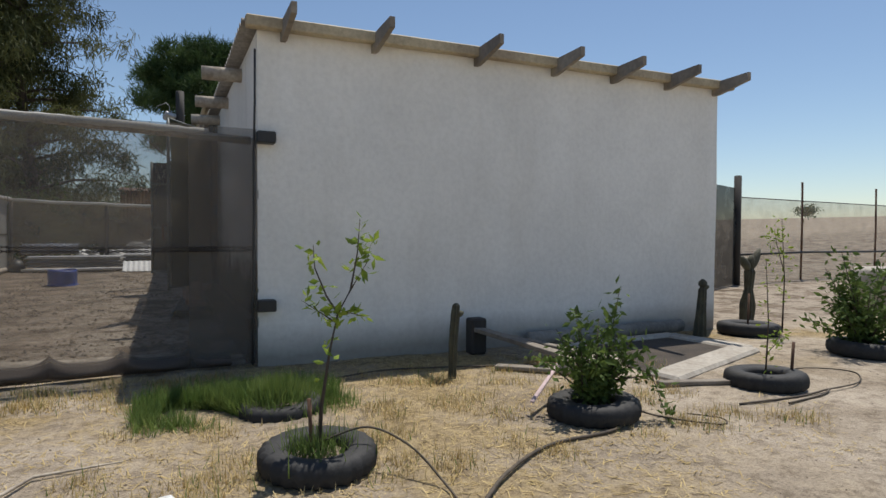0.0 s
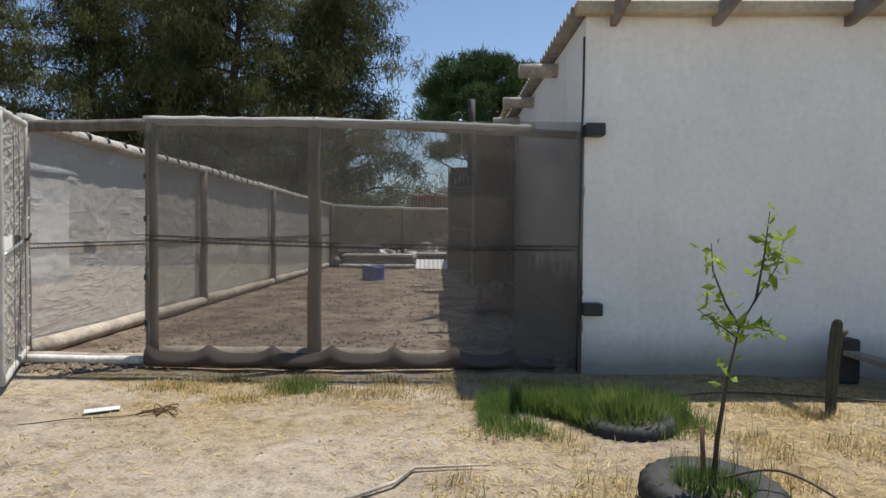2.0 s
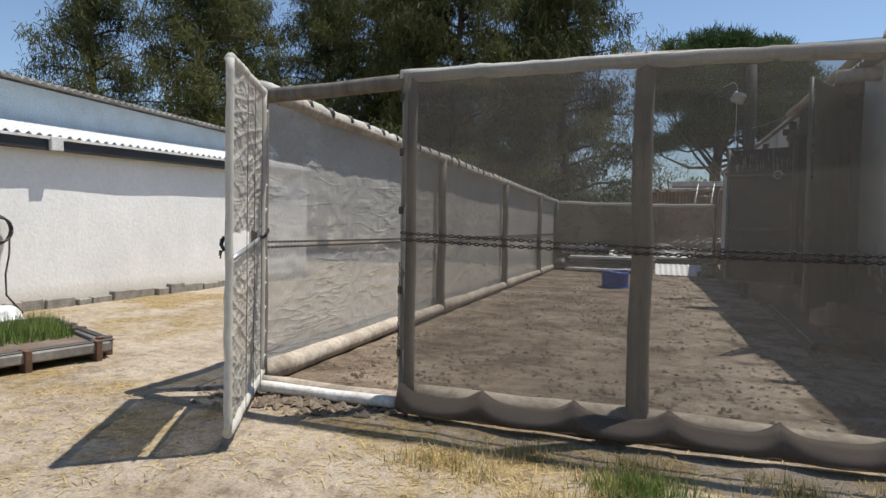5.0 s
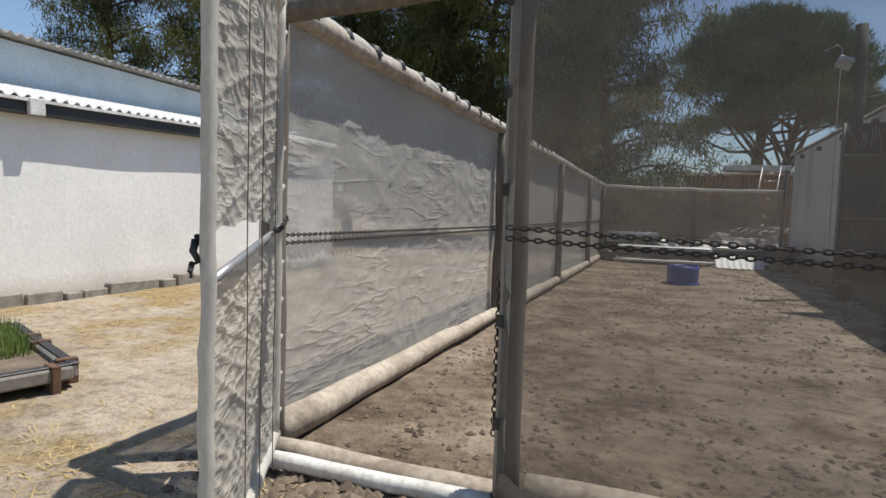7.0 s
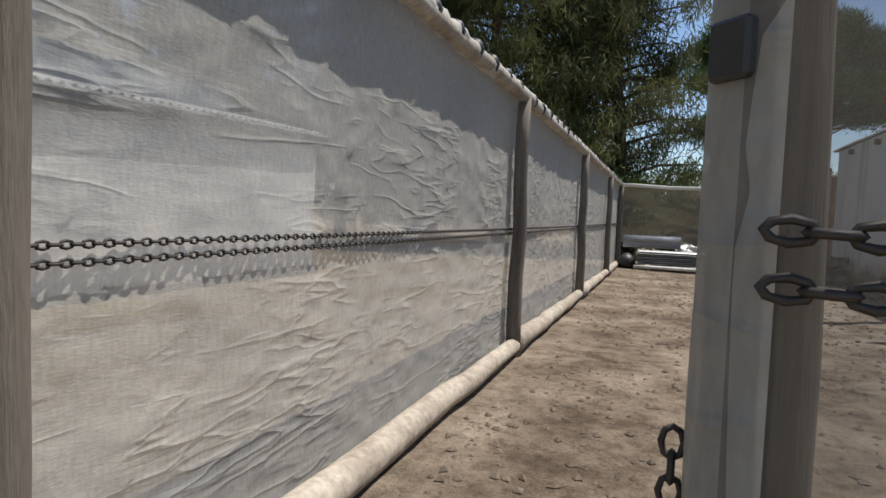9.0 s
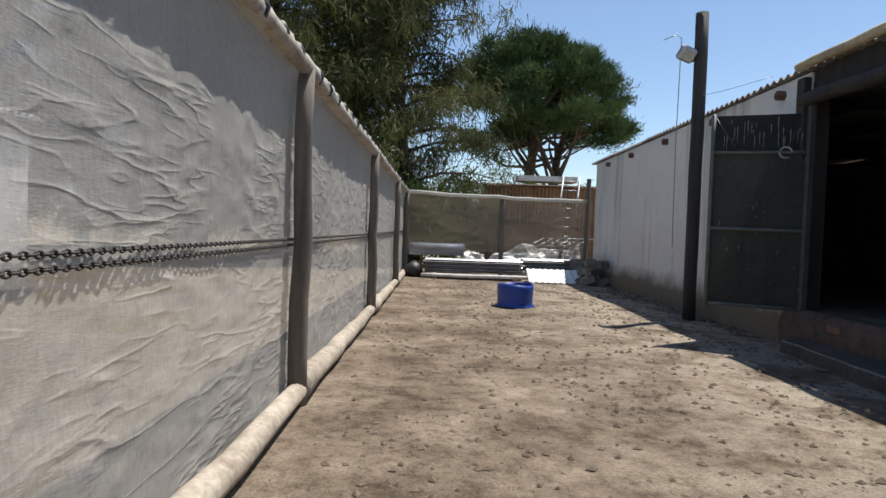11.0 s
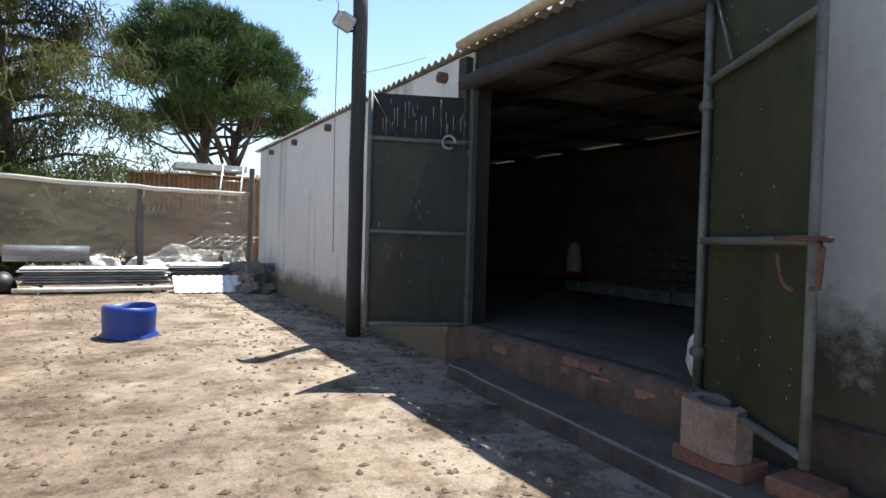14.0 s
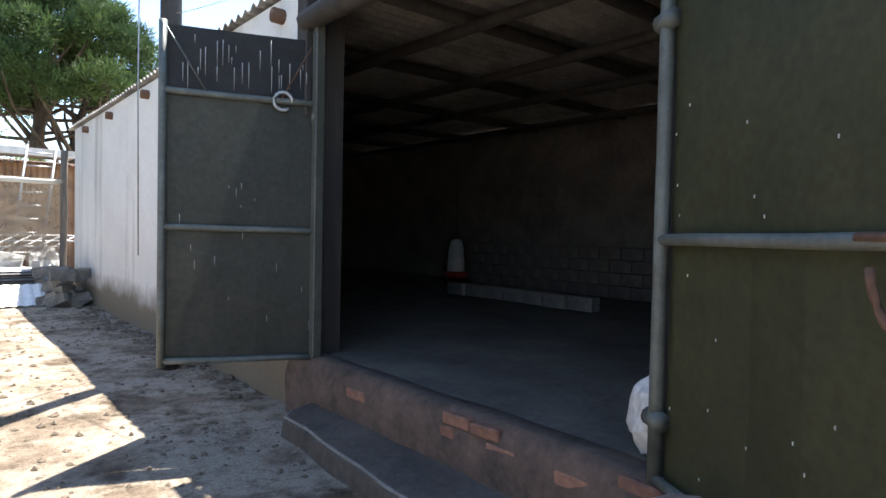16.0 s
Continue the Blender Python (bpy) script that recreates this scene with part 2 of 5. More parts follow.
TYRE = mat("weathered tyre rubber", (0.035, 0.034, 0.034), (0.018, 0.018, 0.018), 0.75, big=6, fine=40, bump=0.3)
BARREL = mat("blue plastic", (0.015, 0.06, 0.33), (0.012, 0.045, 0.24), 0.4, big=5, fine=30, bump=0.05)
BLACKPL = mat("black plastic pipe", (0.03, 0.03, 0.03), (0.018, 0.018, 0.018), 0.5)
HOSE = mat("dusty rubber hose", (0.11, 0.085, 0.06), (0.045, 0.036, 0.028), 0.8, big=5)
# Soil colour darkened to stand for the deep shadow inside the pit.
PIT_SHADE = mat("pit shadow soil", (0.07, 0.055, 0.042), (0.04, 0.032, 0.025), 0.95, big=3, fine=30, bump=0.6)
WHITEPL = mat("white plastic", (0.72, 0.72, 0.7), (0.55, 0.54, 0.5), 0.5, big=4)
REDPL = mat("red plastic", (0.4, 0.03, 0.025), None, 0.4)
WHITEP = mat("white painted metal", (0.75, 0.75, 0.73), (0.5, 0.47, 0.42), 0.6, big=3)
STEEL = mat("galvanised steel", (0.45, 0.46, 0.47), (0.28, 0.28, 0.28), 0.45, 0.7, big=4)
RUST = mat("rusty steel", (0.16, 0.085, 0.05), (0.08, 0.045, 0.03), 0.9, big=6)
CHAIN = mat("dark chain", (0.06, 0.05, 0.045), (0.03, 0.027, 0.025), 0.6, 0.4)
BARK = mat("bark", (0.1, 0.075, 0.055), (0.045, 0.035, 0.028), 0.95, big=3, fine=16, stretch=(2, 2, 0.5), bump=0.8, dist=0.03)
CACTUS = mat("cactus skin", (0.085, 0.082, 0.05), (0.045, 0.042, 0.03), 0.8, big=8, fine=40, bump=0.5)
CASU = leaf_mat("casuarina foliage", (0.04, 0.052, 0.02), (0.15, 0.154, 0.055), 0.3, 0.4)
PINE = leaf_mat("pine needles", (0.036, 0.068, 0.024), (0.08, 0.126, 0.042), 0.25, 0.5)
SHRUB = leaf_mat("shrub leaves", (0.06, 0.1, 0.025), (0.14, 0.2, 0.05), 0.35, 4)
SAPL = leaf_mat("citrus leaves", (0.13, 0.21, 0.03), (0.3, 0.38, 0.06), 0.4, 6)
GRASS = leaf_mat("green grass", (0.09, 0.15, 0.035), (0.2, 0.26, 0.075), 0.35, 3)
STRAW = leaf_mat("dry straw", (0.42, 0.31, 0.13), (0.6, 0.47, 0.24), 0.2, 3)
# Inner wall colour lowered to deepen the gloom inside the barn.
DIM_PLASTER = mat("dimmed interior plaster", (0.23, 0.205, 0.18), (0.12, 0.108, 0.096), 0.95, big=1.5, fine=18, bump=0.3)
STEPC = mat("soiled concrete step", (0.12, 0.1, 0.082), (0.055, 0.047, 0.04), 0.95, big=2.2, fine=20, bump=0.6, dist=0.02)
# Floor colour lowered as well, for the unlit barn interior.
FLOORC = mat("dimmed barn floor", (0.145, 0.124, 0.098), (0.064, 0.053, 0.043), 0.95, big=1.2, fine=18, bump=0.4)
CLOD = mat("dry clods", (0.2, 0.155, 0.112), (0.1, 0.076, 0.054), 0.95, big=4, fine=30, bump=0.4)
# White upper wall tinted blue to carry the shade it stands in.
SHADE_BLUE = mat("shade-tinted white wall", (0.5, 0.6, 0.7), (0.42, 0.5, 0.58), 0.7, big=2)
ROOFW = mat("white roof sheet", (0.8, 0.8, 0.78), (0.68, 0.67, 0.63), 0.6, big=2)
GLASSM = mat("lamp glass", (0.5, 0.48, 0.42), None, 0.15)
TARP = mat("crumpled plastic sheet", (0.68, 0.68, 0.66), (0.5, 0.49, 0.46), 0.4, big=3)
FARWOOD = mat("rusty corrugated fence", (0.34, 0.2, 0.11), (0.2, 0.115, 0.07), 0.9, big=1.5)

# ---- building blocks ----
rng = random.Random(7)


def empty(name, base):
    e = new(name)
    e.matrix_world = Matrix.Translation(base)
    e.empty_display_size = 0.1
    return e


def adopt(ob, parent):
    if parent is not None:
        ob.parent = parent
        base = parent.matrix_world
        if parent.parent is not None:
            base = parent.parent.matrix_world
        ob.matrix_parent_inverse = Matrix.Identity(4) if parent.data else base.inverted()
    return ob


def mesh_ob(name, verts, faces, material, parent=None, smooth=False):
    me = bpy.data.meshes.new(name)
    me.from_pydata([tuple(v) for v in verts], [], faces)
    me.materials.append(material)
    if smooth:
        me.polygons.foreach_set("use_smooth", [True] * len(me.polygons))
    me.update()
    return adopt(new(name, me), parent)


def bm_ob(name, bm, material, parent=None, smooth=False):
    me = bpy.data.meshes.new(name)
    bmesh.ops.recalc_face_normals(bm, faces=bm.faces)
    bm.to_mesh(me)
    bm.free()
    me.materials.append(material)
    if smooth:
        me.polygons.foreach_set("use_smooth", [True] * len(me.polygons))
    return adopt(new(name, me), parent)


def add_box(bm, lo, hi, turn=None, bevel=0.0):
    lo, hi = Vector(lo), Vector(hi)
    m = Matrix.LocRotScale((lo + hi) / 2, None, hi - lo)
    if turn is not None:
        m = turn @ m
    got = bmesh.ops.create_cube(bm, size=1.0, matrix=m)
    if bevel:
        edges = {e for v in got["verts"] for e in v.link_edges}
        bmesh.ops.bevel(bm, geom=list(edges), offset=bevel, segments=1, affect="EDGES")


def box(name, lo, hi, material, parent=None, bevel=0.0, turn=None):
    bm = bmesh.new()
    add_box(bm, lo, hi, turn, bevel)
    return bm_ob(name, bm, material, parent)


def tube_data(pts, radii, sides=10, wob=0.0, seed=0):
    pts = [Vector(p) for p in pts]
    if isinstance(radii, (int, float)):
        radii = [radii] * len(pts)
    r = random.Random(seed)
    verts, faces = [], []
    for i, p in enumerate(pts):
        d = (pts[min(i + 1, len(pts) - 1)] - pts[max(i - 1, 0)]).normalized()
        a = d.cross(Vector((0, 0, 1)) if abs(d.z) < 0.9 else Vector((1, 0, 0))).normalized()
        b = d.cross(a)
        for k in range(sides):
            t = 2 * math.pi * k / sides
            q = radii[i] * (1 + wob * (r.random() - 0.5))
            verts.append(p + a * q * math.cos(t) + b * q * math.sin(t))
    for i in range(len(pts) - 1):
        for k in range(sides):
            l = (k + 1) % sides
            faces.append((i * sides + k, i * sides + l, (i + 1) * sides + l, (i + 1) * sides + k))
    faces.append(tuple(range(sides))[::-1])
    faces.append(tuple(range((len(pts) - 1) * sides, len(pts) * sides)))
    return verts, faces


def tube(name, pts, radii, material, parent=None, sides=10, wob=0.0, seed=0):
    v, f = tube_data(pts, radii, sides, wob, seed)
    return mesh_ob(name, v, f, material, parent, True)


def tubes(name, runs, material, parent=None, sides=8, wob=0.0):
    verts, faces = [], []
    for i, (pts, r) in enumerate(runs):
        v, f = tube_data(pts, r, sides, wob, i)
        n = len(verts)
        verts += v
        faces += [tuple(q + n for q in g) for g in f]
    return mesh_ob(name, verts, faces, material, parent, True)


def steps(a, b, n, sag=0.0, wob=0.0, seed=1):
    r = random.Random(seed)
    a, b = Vector(a), Vector(b)
    out = []
    for i in range(n + 1):
        t = i / n
        p = a.lerp(b, t)
        p.z -= sag * 4 * t * (1 - t)
        if 0 < i < n:
            p += Vector((r.uniform(-wob, wob), r.uniform(-wob, wob), r.uniform(-wob, wob)))
        out.append(p)
    return out


def cloth(name, a, b, z0, z1, material, parent=None, nu=60, nv=24, out=(0, 0, 0), amp=0.02, top=0.0, top_step=0.5, za=None, zb=None, wr=0.02, fq=1.0, prof=None):
    """A hanging net from a to b (x, y), z0 to z1, with slack wrinkles; top: how far it bags out between ties near the top."""
    out = Vector(out)
    length = math.hypot(b[0] - a[0], b[1] - a[1])
    verts, faces = [], []
    for j in range(nv + 1):
        for i in range(nu + 1):
            u, v = i / nu, j / nv
            s = u * length
            lo, hi = z0, z1
            z = lo + (hi - lo) * v
            w = noise.noise((s * 0.8, z * 1.1 + 3, 0.3)) * amp
            w += (1 - abs(noise.noise((fq * 0.55 * (s + 0.5 * z), fq * 3.2 * (z - 0.5 * s), 5.1)))) ** 22 * wr
            w += (1 - abs(noise.noise((fq * 0.6 * (s - 0.3 * z) + 9, fq * 3.6 * (z + 0.22 * s), 2.1)))) ** 26 * wr
            w += top * abs(math.sin(math.pi * s / top_step)) * max(0.0, (v - 0.55) / 0.45)
            if prof:
                w += prof(s, z)
            p = Vector((a[0] + (b[0] - a[0]) * u, a[1] + (b[1] - a[1]) * u, z)) + out * w
            verts.append(p)
    n = nu + 1
    for j in range(nv):
        for i in range(nu):
            k = j * n + i
            faces.append((k, k + 1, k + n + 1, k + n))
    return mesh_ob(name, verts, faces, material, parent, True)


def corrugated(name, origin, along, across, n_waves, length, material, parent=None, amp=0.03, thick=0.01, wave=0.17):
    """A corrugated sheet: waves march along 'along', ridges run 'length' the way of 'across'."""
    o, u, v = Vector(origin), Vector(along).normalized(), Vector(across).normalized()
    up = u.cross(v).normalized()
    if up.z < 0:
        up = -up
    verts, faces = [], []
    per = 6
    n = n_waves * per
    for k in (0, 1):
        for i in range(n + 1):
            h = up * (amp * math.sin(2 * math.pi * i / per) - k * thick)
            p = o + u * (wave * i / per) + h
            verts += [p, p + v * length]
    m = 2 * (n + 1)
    for i in range(n):
        a = 2 * i
        faces.append((a, a + 2, a + 3, a + 1))
        faces.append((m + a, m + a + 1, m + a + 3, m + a + 2))
        faces.append((a, m + a, m + a + 2, a + 2))
        faces.append((a + 1, a + 3, m + a + 3, m + a + 1))
    faces.append((0, 1, m + 1, m))
    faces.append((2 * n, m + 2 * n, m + 2 * n + 1, 2 * n + 1))
    return mesh_ob(name, verts, faces, material, parent)


def blades(name, spots, material, height, width, parent=None, lean=0.5, flat=False, seed=3):
    """Many thin blades: spots are (x, y, z)."""
    r = np.random.default_rng(seed)
    p = np.asarray(spots, float)
    n = len(p)
    ang = r.uniform(0, 2 * np.pi, n)
    h = height * r.uniform(0.45, 1.15, n)
    d = np.stack([np.cos(ang), np.sin(ang), np.zeros(n)], 1)
    side = np.stack([-np.sin(ang), np.cos(ang), np.zeros(n)], 1) * (width * 0.5)
    if flat:
        tilt = r.uniform(-0.1, 0.25, n)
        tip = p + d * h[:, None] + np.stack([0 * h, 0 * h, h * tilt], 1)
        v = np.stack([p - side, p + side, tip + side * 0.8, tip - side * 0.8], 1).reshape(-1, 3)
        f = np.arange(4 * n).reshape(-1, 4).tolist()
    else:
        b = r.uniform(0.1, lean, n)
        tip = p + d * (h * b)[:, None] + np.stack([0 * h, 0 * h, h * np.sqrt(1 - np.minimum(b, 0.95) ** 2)], 1)
        v = np.stack([p - side, p + side, tip], 1).reshape(-1, 3)
        f = np.arange(3 * n).reshape(-1, 3).tolist()
    return mesh_ob(name, v.tolist(), f, material, parent)


def sweep_ground(x, y):
    """Height of the ground."""
    z = 0.035 * noise.noise((x * 0.35, y * 0.35, 1.0)) + 0.016 * noise.noise((x * 1.7, y * 1.7, 4.0)) + 0.009 * noise.noise((x * 3.9, y * 3.9, 2.0))
    if x > 14 or y > 60:
        rise = min(max(0.0, (x - 24) * 0.05), 9.0) if y > -20 else 0
        z += rise
    return z


# ---- ground ----
def build_ground():
    def axis(lo, hi, fine):
        far = [-1500, -600, -250, -120, -70, -45, -32, -24, -18, -14]
        a = [v for v in far if v < lo - 2]
        mid = np.arange(lo, hi + 1e-6, fine).tolist()
        b = [hi + v for v in (1, 2.5, 5, 9, 15, 24, 40, 70, 120, 250, 600, 1500)]
        return a + mid + b
    xs, ys = axis(-9.0, 9.0, 0.12), axis(-1.0, 25.0, 0.12)
    verts = [(x, y, sweep_ground(x, y)) for y in ys for x in xs]
    n = len(xs)
    faces = [(j * n + i, j * n + i + 1, (j + 1) * n + i + 1, (j + 1) * n + i) for j in range(len(ys) - 1) for i in range(n - 1)]
    g = mesh_ob("ground", verts, faces, GROUND, None, True)
    tagged(g, "bare sandy soil with trampled straw and dung", "ground", kind="structure")


build_ground()

# ---- barn ----
BX, BY0, BY1, BE = 0.66, 6.2, 25.0, 7.45
WT = 0.22
DY0, DY1 = 11.5, 14.6
FLOOR_Z, HEAD_Z, TOP_Z = 0.5, 3.1, 3.53


def build_barn():
    bm = bmesh.new()
    nx, nz = 60, 30
    # front wall with a slightly uneven face
    front = []
    for j in range(nz + 1):
        for i in range(nx + 1):
            x = 0.76 + (BE - 0.76) * i / nx
            z = -0.1 + (TOP_Z + 0.04 + 0.01 * i / nx * 6 + 0.1) * j / nz
            front.append(bm.verts.new((x, BY0 + 0.018 * noise.noise((x * 0.7, z * 0.7, 2)), z)))
    for j in range(nz):
        for i in range(nx):
            k = j * (nx + 1) + i
            bm.faces.new((front[k], front[k + 1], front[k + nx + 2], front[k + nx + 1]))
    add_box(bm, (0.765, BY0 + 0.03, -0.1), (BE - 0.01, BY0 + WT, TOP_Z))
    tagged(bm_ob("wall_south", bm, LIME), "tall whitewashed plastered gable wall of the barn", "wall", kind="structure")
    bm = bmesh.new()
    add_box(bm, (0.76, BY0 + 0.02, -0.1), (0.76 + WT, DY0, TOP_Z), None, 0.012)
    tagged(bm_ob("wall_west_near", bm, LIME_N), "stained whitewashed side wall beside the barn door", "wall", kind="structure")
    bm = bmesh.new()
    add_box(bm, (BX, DY1, -0.1), (BX + WT, BY1, TOP_Z), None, 0.012)
    tagged(bm_ob("wall_west_far", bm, LIME_S), "stained whitewashed long barn wall with damp base", "wall", kind="structure")
    tagged(box("wall_east", (BE - WT, BY0 + WT, -0.1), (BE, BY1, TOP_Z + 0.1), DIM_PLASTER), "bare grey barn wall inside", "wall", kind="structure")
    tagged(box("wall_north", (BX + WT, BY1 - WT, -0.1), (BE - WT, BY1, TOP_Z), DIM_PLASTER), "bare grey end wall of the barn", "wall", kind="structure")
    tagged(box("floor", (BX + 0.02, BY0 + WT, -0.1), (BE - WT, BY1 - WT, FLOOR_Z), FLOORC, None, 0.02), "dim grey concrete barn floor", "floor", kind="structure")
    # sill of bricks under the doorway and low apron step
    sill = empty("doorsill", (0.66, 13, 0))
    tagged(sill, "broken brick and mortar sill under barn door", "doorsill", kind="structure")
    bm = bmesh.new()
    ny = 40
    prof = [(0.56, 0.0), (0.55, 0.3), (0.57, 0.44), (0.62, 0.505), (0.75, 0.512), (0.75, 0.0)]
    rows = []
    for j in range(ny + 1):
        y = DY0 - 0.1 + (DY1 - DY0 + 0.35) * j / ny
        rows.append([bm.verts.new((x + 0.025 * noise.noise((y * 2.3, z * 3, 7)), y, max(0, z + (0.035 * noise.noise((y * 3.1, x * 4, 3)) if 0.2 < z < 0.51 else 0)))) for x, z in prof])
    for a, b in zip(rows, rows[1:]):
        for k in range(5):
            bm.faces.new((a[k], a[k + 1], b[k + 1], b[k]))
    bm_ob("sill_face", bm, mat("mortared brick", (0.15, 0.1, 0.075), (0.06, 0.048, 0.038), 0.95, big=4, fine=22, bump=0.6), sill, True)
    bm = bmesh.new()
    rows, nose = [], []
    for j in range(ny + 1):
        y = 10.2 + 4.2 * j / ny
        e = 0.13 + 0.025 * noise.noise((y * 1.9, 0, 2)) + (0.1 if j == ny else 0) + 0.075 * (y - 12.4)
        h = 0.15 + 0.012 * noise.noise((y * 2.7, 5, 2))
        nose.append(Vector((e + 0.02, y, h - 0.012)))
        rows.append([bm.verts.new(c) for c in ((e - 0.02, y, -0.05), (e, y, h - 0.03), (e + 0.04, y, h), (0.6, y, h + 0.03), (0.6, y, -0.05))])
    for a, b in zip(rows, rows[1:]):
        for k in range(4):
            bm.faces.new((a[k], a[k + 1], b[k + 1], b[k]))
    bm.faces.new(rows[-1])
    st = tagged(bm_ob("step", bm, STEPC), "low rough concrete step along barn door", "step", kind="structure")
    tube("worn_nosing", nose, [0.011 + 0.008 * noise.noise((q.y * 3, 1, 1)) for q in nose], CONC, st, 7, 0.3)
    # header, frame
    fr = empty("door_frame", (0.68, 13, 0.5))
    tagged(fr, "dark timber and steel frame of barn door", "door frame", kind="structure")
    box("post", (0.6, DY1 - 0.12, FLOOR_Z), (0.68, DY1 - 0.05, HEAD_Z + 0.05), GREYGREEN, fr, 0.008)
    box("post", (0.66, DY0 + 0.0, FLOOR_Z), (0.8, DY0 + 0.1, HEAD_Z + 0.05), TARRED, fr, 0.008)
    box("reveal_board", (0.69, DY1 - 0.03, FLOOR_Z), (0.9, DY1 - 0.004, HEAD_Z + 0.3), TARRED, fr)
    box("board", (0.56, DY1 - 0.02, 2.4), (0.66, DY1 + 0.14, 3.46), TARRED, fr, 0.01)
    tube("lintel", steps((0.6, DY1 + 0.05, 3.17), (0.62, DY0 - 0.15, 3.15), 8, 0, 0.012), 0.09, TARRED, fr, 10, 0.1)
    box("lintel_board", (0.7, DY0 - 0.05, 3.24), (0.78, DY1 + 0.05, 3.56), TARRED, fr)
    # roof: rows of sheets with ridges running across the barn
    roof = empty("roof", (4, 15, 3.5))
    tagged(roof, "corrugated fibre cement barn roof on timber purlins", "roof", kind="structure")
    y = BY0 - 0.1
    bands = 8
    span = (BY1 + 0.25 - y) / bands
    for k in range(bands):
        waves = int(span / 0.17) + 1
        corrugated("sheet", (0.6, y + k * span, 3.57 + 0.012 * (k % 2)), (0, 1, 0), (1, 0, 0.02), waves, 7.2, ASBESTOS, roof, 0.028, 0.012)
    runs = [(steps((0.7, yy, 3.43), (BE, yy, 3.56), 4, 0, 0.01, int(yy)), 0.07) for yy in np.arange(16.0, 25, 1.9)]
    tubes("rafter", runs, TARRED, roof)
    runs = [(steps((1.0, yy, 3.42), (BE, yy, 3.54), 4, 0, 0.01, int(yy * 3)), 0.07) for yy in (11.9, 13.1, 14.3)]
    tubes("rafter", runs, TARRED, roof)
    runs = [(steps((xx, 6.5, 3.34), (xx, 24.8, 3.36), 4, 0, 0.02, int(xx)), 0.06) for xx in (2.0, 3.3, 4.6, 6.2)]
    tubes("purlin", runs, TARRED, roof)
    # log beams through the side wall
    for yy, zz in ((7.6, 3.36), (9.35, 3.36), (10.9, 3.36)):
        b = tube("log_beam", steps((0.3, yy, zz), (1.0, yy, zz + 0.02), 3), 0.085, LOG, None, 12, 0.06)
        tagged(b, "round weathered log end through the wall", "beam", "log beam ends", "structure")
    for yy in (15.2, 17.2, 19.4, 21.6, 23.6):
        b = tube("log_beam", steps((0.56, yy, 3.36), (1.0, yy, 3.36), 2), 0.065, RUST, None, 10, 0.06)
        tagged(b, "short dark log end in the wall", "beam", "small beam ends", "structure")
    # purlin tails in front of the gable
    for i, xx in enumerate((1.02, 2.0, 3.28, 4.45, 5.4, 6.35, 7.35)):
        bm = bmesh.new()
        z = 3.44 + 0.012 * i
        pts = [(BY0 - 0.62, z + 0.09), (BY0 - 0.62, z + 0.2), (BY0 + 0.1, z + 0.17), (BY0 + 0.1, z - 0.01), (BY0 - 0.1, z - 0.02)]
        va = [bm.verts.new((xx - 0.025 + 0.02 * (i % 3), a, b)) for a, b in pts]
        vb = [bm.verts.new((xx + 0.03 + 0.02 * (i % 3), a, b)) for a, b in pts]
        bm.faces.new(va)
        bm.faces.new(vb[::-1])
        for k in range(5):
            l = (k + 1) % 5
            bm.faces.new((va[k], vb[k], vb[l], va[l]))
        tagged(bm_ob("purlin_tail", bm, PLANK), "grey sawn purlin end past the gable", "beam", "purlin ends", "structure")
    bm = bmesh.new()
    add_box(bm, (0.68, BY0 - 0.14, 3.5), (7.7, BY0 - 0.02, 3.62), Matrix.Rotation(-0.012, 4, "Y"), 0.012)
    tagged(bm_ob("fascia_board", bm, FASCIA), "tan weathered board under the roof edge", "fascia", kind="structure")
    # roll along the roof edge above the doorway
    g = tube("roof_edge_roll", steps((0.55, DY1 + 0.1, 3.6), (0.55, 10.6, 3.62), 12, 0, 0.008), 0.06, FASCIA, None, 10, 0.05)
    tagged(g, "tan rounded flashing along roof edge above door", "flashing", kind="structure")
    # hinges stubs and stains on the corner of the gable
    for z in (2.4, 0.66):
        b = box("gate_bracket", (0.74, 6.05, z - 0.06), (0.93, 6.2, z + 0.06), BLACKPL, None, 0.01)
        tagged(b, "black bracket bolted on wall corner", "bracket", "brackets on the wall corner")
    v = tube("downpipe", steps((0.7, 6.14, 0.05), (0.73, 6.14, 3.3), 6, 0, 0.004), 0.011, BLACKPL)
    tagged(v, "thin dark pipe down the wall corner", "pipe")


build_barn()


